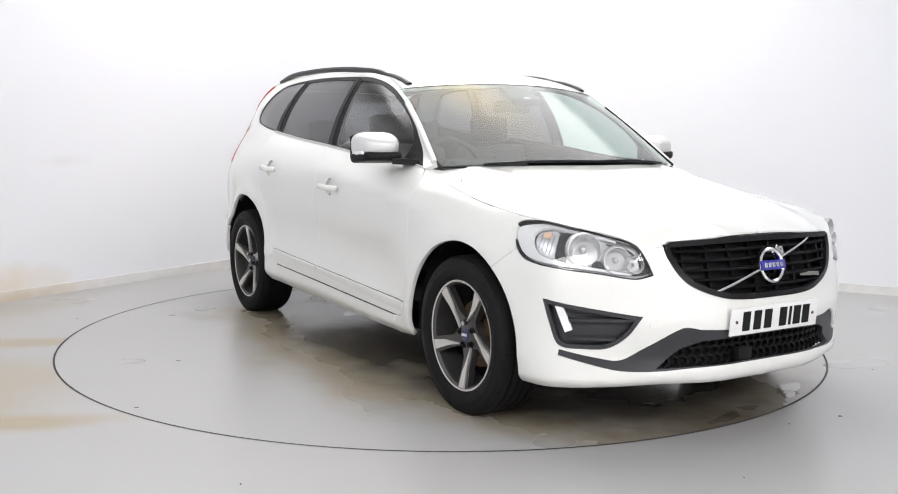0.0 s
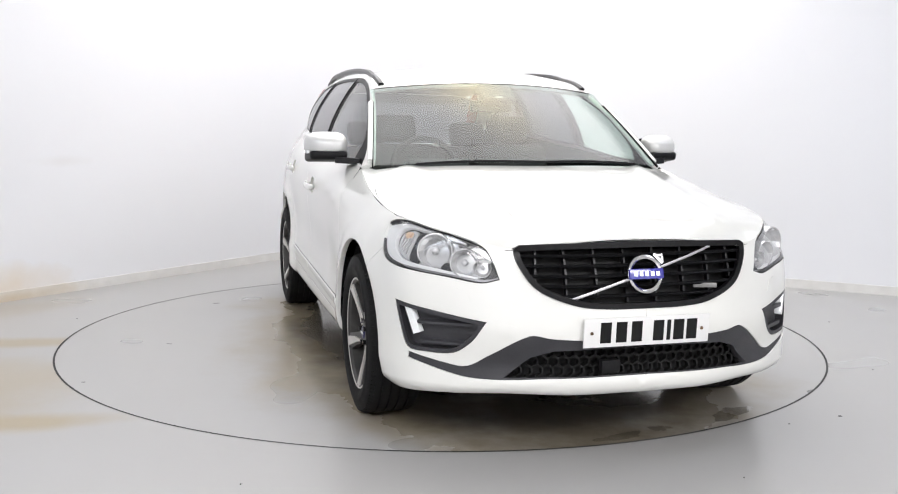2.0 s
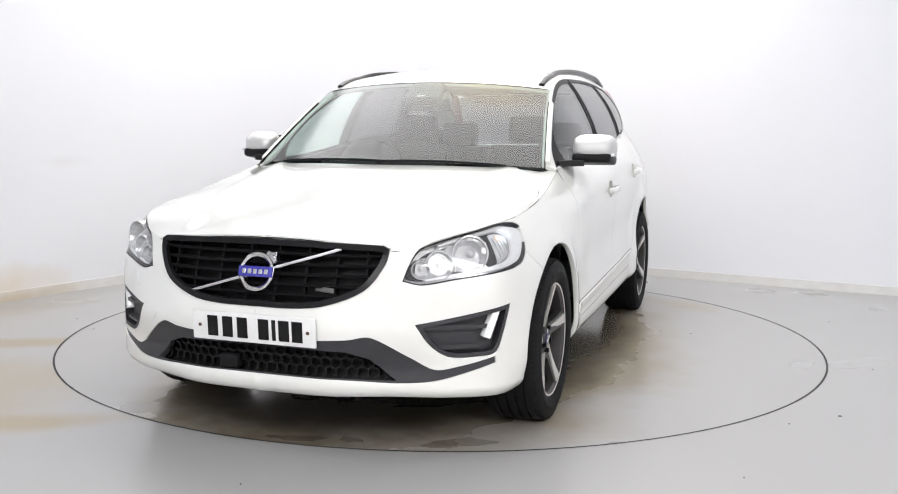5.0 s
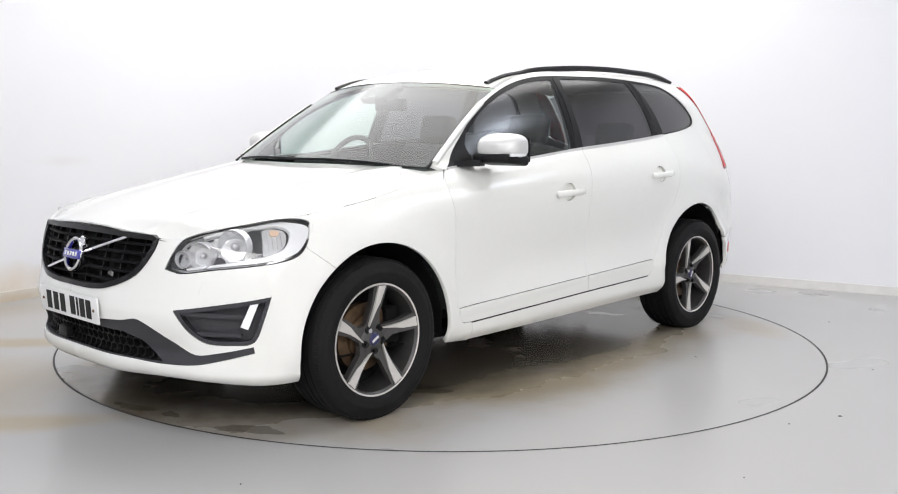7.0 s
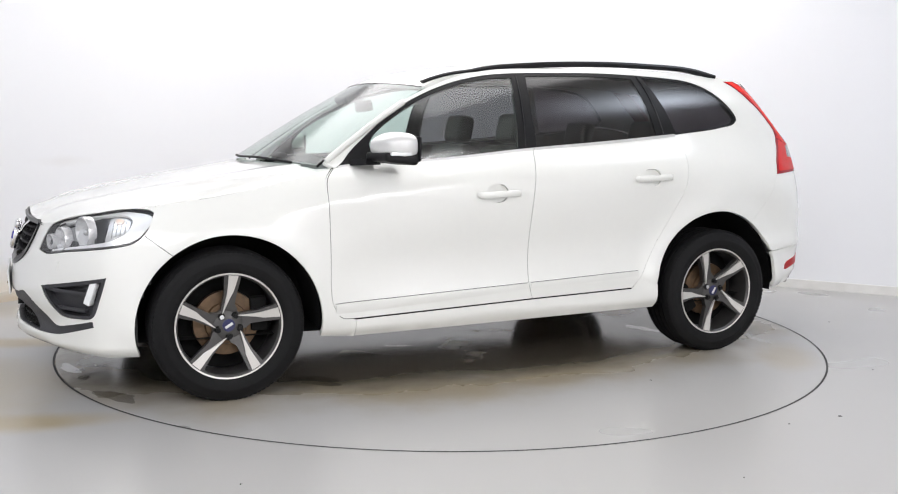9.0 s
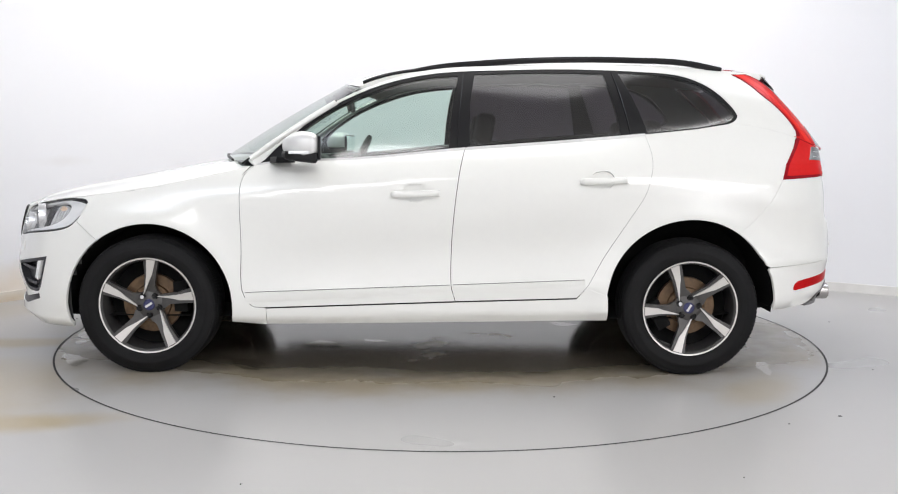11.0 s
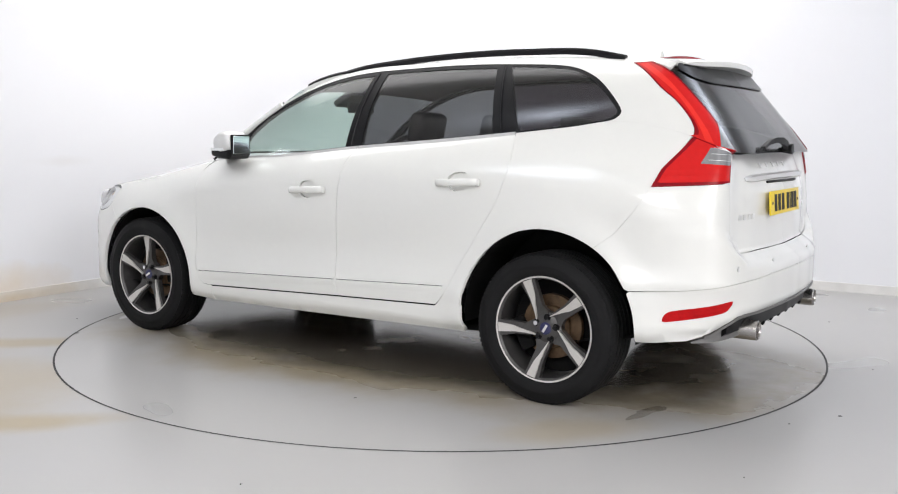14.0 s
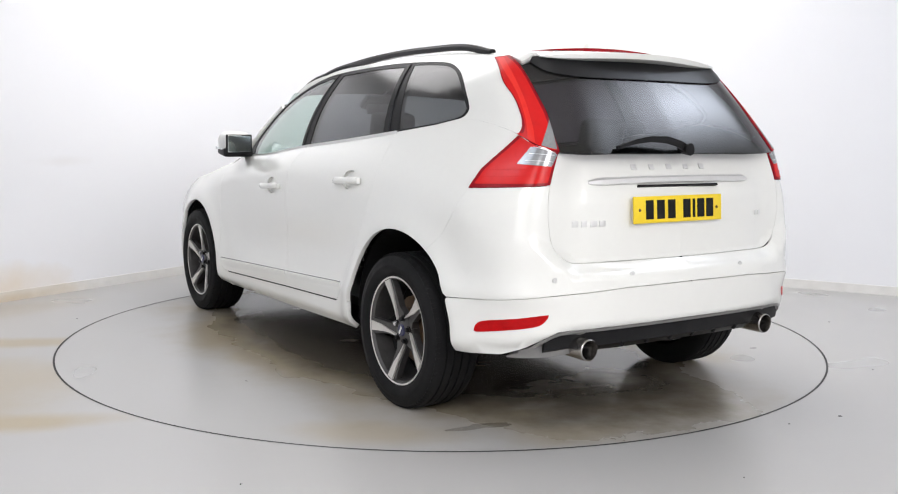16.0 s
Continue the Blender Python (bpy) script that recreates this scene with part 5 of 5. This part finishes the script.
# cabin
def seat(x, y, wide, back_top, rest):
    s = block(bmesh.new(), pose(x, y, 0.56, 0, -6, 0), (0.54, wide, 0.16), 0.06, 4)
    base = part("seat", s, LEATHER, car, "dark leather seat")
    b = block(bmesh.new(), pose(x - 0.30, y, (0.58 + back_top) / 2, 0, -16, 0), (0.15, wide, back_top - 0.56), 0.055, 4)
    part("backrest", b, LEATHER, base)
    for yy in rest:
        h = block(bmesh.new(), pose(x - 0.395, y + yy, back_top + 0.10, 0, -12, 0), (0.10, 0.26, 0.17), 0.045, 4)
        part("headrest", h, LEATHER, base)
        for d in (-0.06, 0.06):
            c = bmesh.new()
            bmesh.ops.create_cone(c, cap_ends=True, segments=8, radius1=0.006, radius2=0.006, depth=0.10, matrix=pose(x - 0.385, y + yy + d, back_top))
            part("headrest_post", c, CHROME, base)


seat(0.05, 0.37, 0.50, 1.16, (0,))
seat(0.05, -0.37, 0.50, 1.16, (0,))
seat(-0.86, 0.0, 1.08, 1.13, (0.38, -0.38))
dash = [(0.78, y, 0.89) for y in np.linspace(-0.66, 0.66, 20)]
dashboard = part("dashboard", sweep(dash, [(-0.24, -0.28), (-0.24, 0.10), (-0.20, 0.155), (-0.05, 0.165), (0.16, 0.14), (0.20, 0.08), (0.20, -0.28)][::-1]), CABIN, car, "dark dashboard")
bm = block(bmesh.new(), pose(0.60, -0.37, 1.045, 0, -20, 0), (0.20, 0.34, 0.06), 0.025, 3)
part("instrument_hood", bm, CABIN, dashboard)
rim_path = [(pose(0.42, -0.37, 1.035, 0, -24, 0) @ Vector((0, 0.185 * math.cos(a), 0.185 * math.sin(a)))) for a in np.linspace(0, 2 * math.pi, 40, endpoint=False)]
steer = part("steering_wheel", sweep(rim_path, disc_shape(0.016, 8), up=(1, 0, 0.2), closed=True), LEATHER, car, "dark three-spoke steering wheel")
bm = block(bmesh.new(), pose(0.44, -0.37, 1.035, 0, -24, 0), (0.05, 0.15, 0.12), 0.025, 3)
block(bm, pose(0.435, -0.37, 1.035, 0, -24, 0), (0.02, 0.35, 0.035), 0.006)
block(bm, pose(0.45, -0.37, 0.955, 0, -24, 0), (0.02, 0.04, 0.15), 0.006)
part("wheel_hub", bm, CABIN, steer)
bm = block(bmesh.new(), pose(0.50, 0.0, 1.445, 0, 30, 0), (0.16, 0.20, 0.045), 0.018, 3)
sensor = part("sensor_housing", bm, CABIN, windscreen, "dark camera housing behind the windscreen")
bm = block(bmesh.new(), pose(0.565, 0.0, 1.424, 0, 30, 0), (0.012, 0.05, 0.018), 0.003, 1)
part("sensor_window", bm, SILVER, sensor)
bm = block(bmesh.new(), pose(0.43, 0.0, 1.385, 0, 8, 0), (0.03, 0.24, 0.065), 0.012, 3)
part("inside_mirror", bm, CABIN, windscreen, "inside rear-view mirror")
bm = block(bmesh.new(), pose(-0.05, 0, 0.36), (1.72, 1.55, 0.05), 0.01)
part("cabin_floor", bm, CABIN, car, "dark cabin floor")
bm = block(bmesh.new(), pose(-1.52, 0, 0.60), (1.10, 1.08, 0.05), 0.01)
part("boot_floor", bm, CABIN, car, "dark boot floor")


# ---------------------------------------------------------------- room
def floor_paint(name, spots, dirt_axis=None):
    """Grey floor paint with scuffs, and beige dirt in soft spots (x, y, length, width, turn, strength); dirt_axis: the
    wet and dirty ground under the car, with the car's shade painted into its dark tone.
    """
    m = bpy.data.materials.new(name)
    m.use_nodes = True
    nt = m.node_tree
    b = nt.nodes["Principled BSDF"]
    N, L = nt.nodes.new, nt.links.new
    co = N("ShaderNodeTexCoord")

    def noise_at(scale, detail=6, rough=0.55):
        n = N("ShaderNodeTexNoise")
        n.inputs["Scale"].default_value, n.inputs["Detail"].default_value, n.inputs["Roughness"].default_value = scale, detail, rough
        L(co.outputs["Object"], n.inputs["Vector"])
        return n.outputs[0]

    def sums(op, a, c):
        n = N("ShaderNodeMath")
        n.operation = op
        for i, v in enumerate((a, c)):
            if isinstance(v, (int, float)):
                n.inputs[i].default_value = v
            else:
                L(v, n.inputs[i])
        return n.outputs[0]

    def spread(v, a, c, lo=0.0, hi=1.0):
        n = N("ShaderNodeMapRange")
        n.interpolation_type = "SMOOTHSTEP"
        for k, w in zip(("From Min", "From Max", "To Min", "To Max"), (a, c, lo, hi)):
            n.inputs[k].default_value = w
        L(v, n.inputs["Value"])
        return n.outputs[0]

    def blob(x, y, sx, sy, turn, ragged=0.5):
        mp = N("ShaderNodeMapping")
        mp.vector_type = "TEXTURE"
        mp.inputs["Location"].default_value, mp.inputs["Rotation"].default_value, mp.inputs["Scale"].default_value = (x, y, 0), (0, 0, radians(turn)), (sx, sy, 1)
        L(co.outputs["Object"], mp.inputs["Vector"])
        ln = N("ShaderNodeVectorMath")
        ln.operation = "LENGTH"
        L(mp.outputs[0], ln.inputs[0])
        return sums("ADD", ln.outputs["Value"], sums("MULTIPLY", sums("SUBTRACT", noise_at(1.7, 7, 0.6), 0.5), ragged * 2))

    def tone(fac, a, c):
        n = N("ShaderNodeMix")
        n.data_type = "RGBA"
        L(fac, n.inputs[0])
        for i, v in ((6, a), (7, c)):
            if isinstance(v, tuple):
                n.inputs[i].default_value = (*v, 1)
            else:
                L(v, n.inputs[i])
        return n.outputs[2]

    colour = tone(noise_at(0.8, 1, 0.4), (0.39, 0.386, 0.380), (0.44, 0.436, 0.43))
    colour = tone(noise_at(260, 1, 0.5), colour, (0.40, 0.394, 0.384))
    gloss = spread(noise_at(1.5, 1, 0.4), 0.2, 0.8, 0.27, 0.30)
    for x, y, sx, sy, turn, k in spots:
        f = sums("MULTIPLY", spread(blob(x, y, sx, sy, turn), 1.0, 0.25), k)
        colour = tone(f, colour, (0.36, 0.295, 0.185))
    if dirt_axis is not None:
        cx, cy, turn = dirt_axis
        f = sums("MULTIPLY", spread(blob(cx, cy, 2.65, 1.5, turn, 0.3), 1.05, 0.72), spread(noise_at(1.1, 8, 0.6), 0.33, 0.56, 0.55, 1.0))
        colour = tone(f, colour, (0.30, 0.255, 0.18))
        # wet gloss; the dark tone also holds the shade under the car
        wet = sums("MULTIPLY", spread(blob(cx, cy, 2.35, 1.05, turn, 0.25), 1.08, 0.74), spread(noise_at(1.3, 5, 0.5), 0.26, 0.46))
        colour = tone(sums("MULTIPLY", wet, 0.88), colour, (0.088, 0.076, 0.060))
        n = N("ShaderNodeMix")
        n.data_type = "FLOAT"
        L(wet, n.inputs[0])
        L(gloss, n.inputs[2])
        n.inputs[3].default_value = 0.13
        gloss = n.outputs[0]
    L(colour, b.inputs["Base Color"])
    L(gloss, b.inputs["Roughness"])
    return m


FLOOR = floor_paint("floor_paint", [(-2.55, -0.42, 0.85, 0.18, 6, 0.9), (-1.75, -1.92, 0.60, 0.18, 12, 0.95), (-2.3, -1.35, 0.95, 0.8, 0, 0.65), (-2.9, 0.6, 0.8, 0.3, 57, 0.25), (-2.3, -2.4, 0.8, 0.3, 10, 0.25)])
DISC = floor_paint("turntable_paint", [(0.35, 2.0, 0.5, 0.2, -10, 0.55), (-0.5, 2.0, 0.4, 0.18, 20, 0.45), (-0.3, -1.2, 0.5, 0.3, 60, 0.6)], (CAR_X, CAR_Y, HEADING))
WALL = material("white_wall_paint", (0.765, 0.772, 0.797), 0.55, grain=0.008, grain_size=4)


def smudge(m, at, size, colour, strength):
    """A soft dirt mark of its own shape on a painted surface, at a place of the room."""
    nt = m.node_tree
    b = nt.nodes["Principled BSDF"]
    old = b.inputs["Base Color"].links[0].from_socket
    co, mp, ln, nz, add, mr, mix = (nt.nodes.new("ShaderNode" + k) for k in ("TexCoord", "Mapping", "VectorMath", "TexNoise", "Math", "MapRange", "Mix"))
    mp.vector_type, ln.operation, mix.data_type, add.operation = "TEXTURE", "LENGTH", "RGBA", "ADD"
    mp.inputs["Location"].default_value, mp.inputs["Scale"].default_value = at, size
    nz.inputs["Scale"].default_value, nz.inputs["Detail"].default_value = 4.0, 6.0
    nt.links.new(co.outputs["Object"], mp.inputs["Vector"])
    nt.links.new(co.outputs["Object"], nz.inputs["Vector"])
    nt.links.new(mp.outputs[0], ln.inputs[0])
    nt.links.new(ln.outputs["Value"], add.inputs[0])
    nt.links.new(nz.outputs[0], add.inputs[1])
    for k, w in zip(("From Min", "From Max", "To Min", "To Max"), (1.5, 0.6, 0.0, strength)):
        mr.inputs[k].default_value = w
    nt.links.new(add.outputs[0], mr.inputs["Value"])
    nt.links.new(mr.outputs[0], mix.inputs[0])
    nt.links.new(old, mix.inputs[6])
    mix.inputs[7].default_value = (*colour, 1)
    nt.links.new(mix.outputs[2], b.inputs["Base Color"])


smudge(WALL, (-3.15, 0.95, 0.10), (0.45, 0.6, 0.22), (0.66, 0.54, 0.38), 0.55)
smudge(WALL, (-2.9, 1.35, 1.0), (0.3, 0.3, 0.05), (0.66, 0.64, 0.62), 0.3)
SKIRTING = material("skirting_paint", (0.72, 0.71, 0.69), 0.4, grain=0.12, grain_size=10)
smudge(SKIRTING, (-3.15, 0.95, 0.02), (0.6, 0.8, 0.10), (0.50, 0.38, 0.22), 0.7)
CEILING = material("ceiling_paint", (0.78, 0.78, 0.76), 0.8, grain=0.03, grain_size=8)
STEEL = material("dark_gap", (0.02, 0.02, 0.02), 0.6, grain=0.3, grain_size=20)
HOUSING = material("lamp_housing_white", (0.75, 0.75, 0.75), 0.4, grain=0.03, grain_size=20)


def glowing(name, colour, strength, at, size):
    """A diffusing cloth whose soft spot of glow is put straight into its emission."""
    m = material(name, (0.8, 0.8, 0.8), 0.6)
    nt = m.node_tree
    b = nt.nodes["Principled BSDF"]
    co, mp, gr, pw, mul = (nt.nodes.new("ShaderNode" + k) for k in ("TexCoord", "Mapping", "TexGradient", "Math", "Math"))
    mp.vector_type, gr.gradient_type, pw.operation, mul.operation = "TEXTURE", "QUADRATIC_SPHERE", "POWER", "MULTIPLY"
    mp.inputs["Location"].default_value, mp.inputs["Scale"].default_value = at, size
    pw.inputs[1].default_value, mul.inputs[1].default_value = 1.0, strength
    nt.links.new(co.outputs["Object"], mp.inputs["Vector"])
    nt.links.new(mp.outputs[0], gr.inputs["Vector"])
    nt.links.new(gr.outputs["Fac"], pw.inputs[0])
    nt.links.new(pw.outputs[0], mul.inputs[0])
    b.inputs["Emission Color"].default_value = (*colour, 1)
    nt.links.new(mul.outputs[0], b.inputs["Emission Strength"])
    return m


GLOW = glowing("glow_cloth", (0.80, 0.87, 1.0), 9.0, (0, 0, 0), (1.6, 1.6, 1.0))
# yellow glow put into the cloth for the warm tint mirrored in the windscreen
CLOTH = glowing("softbox_cloth", (1.0, 0.76, 0.20), 2.4, (0.45, 0.05, 0.04), (1.4, 0.9, 1.0))

SIDE = 12.0
N_RING = 160
ring = [(math.cos(2 * math.pi * i / N_RING), math.sin(2 * math.pi * i / N_RING)) for i in range(N_RING)]
corners = [room_at(*c) for c in ((0, 0), (SIDE, 0), (SIDE, SIDE), (0, SIDE))]


def out_to_wall(c, s):
    """Where a ray from the turntable's middle meets the room's sides."""
    d = Vector((c, s, 0))
    best = None
    for p, q in zip(corners, corners[1:] + corners[:1]):
        e = q - p
        det = d.x * (-e.y) + e.x * d.y
        if abs(det) > 1e-9:
            t = (p.x * (-e.y) + e.x * p.y) / det
            u = (d.x * p.y - d.y * p.x) / det
            if t > 0 and -1e-6 <= u <= 1 + 1e-6 and (best is None or t < best):
                best = t
    return d * best


gv, gf = [], []
for c, s in ring:
    w = out_to_wall(c, s) * 1.04
    gv += [(c * (RING + 0.005), s * (RING + 0.005), -0.05), (c * (RING + 0.005), s * (RING + 0.005), 0.0), (w.x, w.y, 0.0)]
for i in range(N_RING):
    a, b = 3 * i, 3 * ((i + 1) % N_RING)
    gf += [(a, a + 1, b + 1, b), (a + 1, a + 2, b + 2, b + 1)]
floor = tagged(linked("floor", gv, gf, FLOOR, None, smooth=False), "grey painted concrete floor with beige dirt marks", kind="structure")
sv = [(c * q, s * q, 0.0008) for q in (RING - 0.0055, RING + 0.0050) for c, s in ring]
tagged(linked("turntable_joint", sv, [(i, (i + 1) % N_RING, N_RING + (i + 1) % N_RING, N_RING + i) for i in range(N_RING)], STEEL, None, smooth=False), "thin dark rubber joint round the turntable", kind="structure")
pit = [(c * (RING + 0.2), s * (RING + 0.2), -0.05) for c, s in ring]
tagged(linked("floor_pit", pit, [tuple(range(N_RING))], STEEL, None, smooth=False), "dark pit under the turntable", kind="structure")
tv = [(c * r, s * r, z) for r, z in ((RING - 0.007, 0.0), (RING - 0.004, -0.003), (RING - 0.004, -0.045)) for c, s in ring]
tf = [tuple(range(N_RING))]
for k in range(2):
    tf += [(k * N_RING + i, (k + 1) * N_RING + i, (k + 1) * N_RING + (i + 1) % N_RING, k * N_RING + (i + 1) % N_RING) for i in range(N_RING)]
turntable = tagged(linked("turntable", tv, tf, DISC, None, smooth=False), "round grey turntable let into the floor, wet and dirty, with shade painted in under the car", "turntable")


def slab(name, a0, b0, a1, b1, z0, z1, mat, label):
    """An upright or level box between two places of the room's plan."""
    p = [room_at(a, b, z) for z in (z0, z1) for a, b in ((a0, b0), (a1, b0), (a1, b1), (a0, b1))]
    fs = [(0, 1, 2, 3), (7, 6, 5, 4), (0, 4, 5, 1), (1, 5, 6, 2), (2, 6, 7, 3), (3, 7, 4, 0)]
    bm = bmesh.new()
    v = [bm.verts.new(q) for q in p]
    for f in fs:
        bm.faces.new([v[i] for i in f])
    return tagged(part(name, bm, mat, None, smooth=False), label, kind="structure")


R_COVE = 1.1
cove = [(R_COVE - R_COVE * math.sin(radians(9 * i)), R_COVE - R_COVE * math.cos(radians(9 * i))) for i in range(11)]
bent = [(SIDE + 0.2, 0.0)] + cove + [(0.0, SIDE + 0.2)]


def bent_wall(name, d0, d1, z0, z1, mat, label):
    """A wall that runs round the coved corner, between two depths behind its face."""
    v, f = [], []
    for i, (a, b) in enumerate(bent):
        n = Vector((1, 0)) if i == len(bent) - 1 else Vector((0, 1)) if i == 0 else Vector((R_COVE - a, R_COVE - b)).normalized()
        for d, z in ((d0, z0), (d0, z1), (d1, z1), (d1, z0)):
            p = room_at(a + n.x * d, b + n.y * d, z)
            v.append(tuple(p))
    for i in range(len(bent) - 1):
        for j in range(4):
            f.append((4 * i + j, 4 * i + (j + 1) % 4, 4 * i + 4 + (j + 1) % 4, 4 * i + 4 + j))
    bm = bmesh.new()
    vs = [bm.verts.new(p) for p in v]
    for q in f:
        bm.faces.new([vs[k] for k in q])
    return tagged(part(name, bm, mat, None, angle=30), label, kind="structure")


bent_wall("wall_north", 0.0, -0.2, 0, CEIL, WALL, "plain white painted wall with a coved corner")
bent_wall("baseboard", 0.016, 0.0, 0, 0.072, SKIRTING, "low white skirting board")
slab("wall_south", SIDE, 0.0, SIDE + 0.2, SIDE + 0.2, 0, CEIL, WALL, "plain white painted wall")
slab("wall_east", 0.0, SIDE, SIDE, SIDE + 0.2, 0, CEIL, WALL, "plain white painted wall")
slab("ceiling", -0.2, -0.2, SIDE + 0.2, SIDE + 0.2, CEIL, CEIL + 0.2, CEILING, "white ceiling")
# the overhead softbox, with a yellow glow spot put into its cloth
softbox = tagged(new("softbox"), "large white overhead softbox hung under the ceiling", "softbox")
bm = bmesh.new()
for x, y, w, h in ((SOFT_X / 2 + 0.05, 0, 0.10, SOFT_Y + 0.2), (-SOFT_X / 2 - 0.05, 0, 0.10, SOFT_Y + 0.2), (0, SOFT_Y / 2 + 0.05, SOFT_X, 0.10), (0, -SOFT_Y / 2 - 0.05, SOFT_X, 0.10)):
    block(bm, pose(x, y, 0.06), (w, h, 0.16), 0.01)
part("frame", bm, HOUSING, softbox)
part("diffuser", block(bmesh.new(), pose(0, 0, 0.05), (SOFT_X - 0.01, SOFT_Y - 0.01, 0.02), 0), CLOTH, softbox, "white diffusing cloth", smooth=False)
for x, y in ((2.0, 1.8), (-2.0, 1.8), (2.0, -1.8), (-2.0, -1.8)):
    bm = bmesh.new()
    bmesh.ops.create_cone(bm, cap_ends=True, segments=10, radius1=0.012, radius2=0.012, depth=CEIL - SOFTBOX[2] - 0.13, matrix=pose(x, y, (CEIL - SOFTBOX[2] + 0.13) / 2))
    part("hanger", bm, STEEL, softbox)
softbox.matrix_basis = pose(*SOFTBOX)
# the round glow panels under the ceiling, unseen, set from the windows' soft reflections: place and size
def glow_panel(x, y, long, wide, turn):
    glow = tagged(new("glow_panel"), "round white ceiling diffuser, brightest in its middle", "light", "glow panels")
    gv = [(0, 0, 0)] + [(1.6 * q * math.cos(2 * math.pi * i / 48), 1.6 * q * math.sin(2 * math.pi * i / 48), 0) for q in (0.25, 0.5, 0.75, 1.0) for i in range(48)]
    gf = [(0, 1 + (i + 1) % 48, 1 + i) for i in range(48)]
    for k in range(3):
        gf += [(1 + 48 * k + i, 1 + 48 * k + (i + 1) % 48, 49 + 48 * k + (i + 1) % 48, 49 + 48 * k + i) for i in range(48)]
    linked("diffuser", gv, gf, GLOW, glow, smooth=False)
    part("rim", sweep([(1.62 * math.cos(a), 1.62 * math.sin(a), 0.03) for a in np.linspace(0, 2 * math.pi, 64, endpoint=False)], [(-0.02, -0.05), (0.02, -0.05), (0.02, 0.05), (-0.02, 0.05)], closed=True), HOUSING, glow)
    glow.matrix_basis = pose(x, y, CEIL - 0.09, 0, 0, turn) @ Matrix.Diagonal((long / 1.6, wide / 1.6, 1.0, 1.0))


glow_panel(3.4, -0.65, 1.75, 1.0, 41)
glow_panel(-2.4, -3.1, 1.5, 1.1, -35)
# housings of the added fill lamps, never in view
for x, y, power in FILLS:
    lampbox = tagged(new("fill_light"), "large square white fill light added out of view", "light", "ceiling lights")
    part("housing", block(bmesh.new(), pose(0, 0, 0.04), (FILL_SIZE + 0.06, FILL_SIZE + 0.06, 0.08), 0.01), HOUSING, lampbox)
    lampbox.matrix_basis = pose(x, y, CEIL - 0.08)

# shallow water left on the turntable
def puddle(cx, cy, sx, sy, turn, seed):
    rnd = random.Random(seed)
    ph = [rnd.uniform(0, 6.28) for _ in range(4)]
    v = []
    for i in range(40):
        a = 2 * math.pi * i / 40
        q = 1 + 0.22 * math.sin(2 * a + ph[0]) + 0.16 * math.sin(3 * a + ph[1]) + 0.10 * math.sin(5 * a + ph[2]) + 0.06 * math.sin(9 * a + ph[3])
        p = pose(cx, cy, 0, 0, 0, turn) @ Vector((sx * q * math.cos(a), sy * q * math.sin(a), 0))
        v.append((p.x, p.y, 0.0012))
    ob = linked("puddle", v, [tuple(range(40))], WATER, turntable, "thin clear water puddle", False)
    ob.visible_shadow = False


for k, (cx, cy, sx, sy, tn) in enumerate([(0.69, -0.40, 0.10, 0.09, 30), (1.25, -1.78, 0.10, 0.04, 40), (1.40, -1.62, 0.05, 0.03, 10), (1.70, -1.30, 0.12, 0.06, 60), (-0.12, 1.93, 0.12, 0.04, 20),
                                        (1.27, -0.46, 0.15, 0.07, 80), 
                                        (-0.62, 0.55, 0.10, 0.05, 70), (0.95, -0.75, 0.07, 0.04, 20), (0.45, -0.2, 0.06, 0.035, 100), (-0.3, 1.25, 0.12, 0.05, 60)]):
    puddle(cx, cy, sx, sy, tn, k)


gv, gf = [], []
rnd = random.Random(5)
for x, y, r in ((1.77, -1.74, 0.010), (1.50, -1.86, 0.005), (-1.2, -2.9, 0.006), (0.4, -2.75, 0.005), (2.3, -0.9, 0.006), (-2.4, 0.3, 0.007), (1.1, -2.5, 0.004), (-0.7, -2.6, 0.005), (2.6, 0.4, 0.007)):
    k = len(gv)
    gv += [(x + r * rnd.uniform(0.6, 1.4) * math.cos(a), y + r * rnd.uniform(0.6, 1.4) * math.sin(a), 0.001) for a in np.linspace(0, 2 * math.pi, 7, endpoint=False)] + [(x, y, 0.004)]
    gf += [(k + i, k + (i + 1) % 7, k + 7) for i in range(7)]
tagged(linked("grit", gv, gf, STEEL, None, smooth=False), "few dark specks of grit on the floor", "grit", kind="stuff")
for x, y, r in ((-1.42, -0.82, 0.009), (-1.36, -1.69, 0.007), (0.2, 1.6, 0.006), (1.0, 1.2, 0.006)):
    gv = [(x + 1.6 * r * rnd.uniform(0.6, 1.4) * math.cos(a), y + r * rnd.uniform(0.5, 1.2) * math.sin(a), 0.0015) for a in np.linspace(0, 2 * math.pi, 9, endpoint=False)]
    linked("paint_chip", gv, [tuple(range(9))], STEEL, turntable, "dark paint chip", False)


def motions():
    walk(turntable, [(t, pose(0, 0, 0, 0, 0, a)) for t, a in TURNS])
    walk(car, [(t, pose(0, 0, 0, 0, 0, a) @ pose(CAR_X, CAR_Y, 0.0, 0, 0, HEADING)) for t, a in TURNS])


motions()
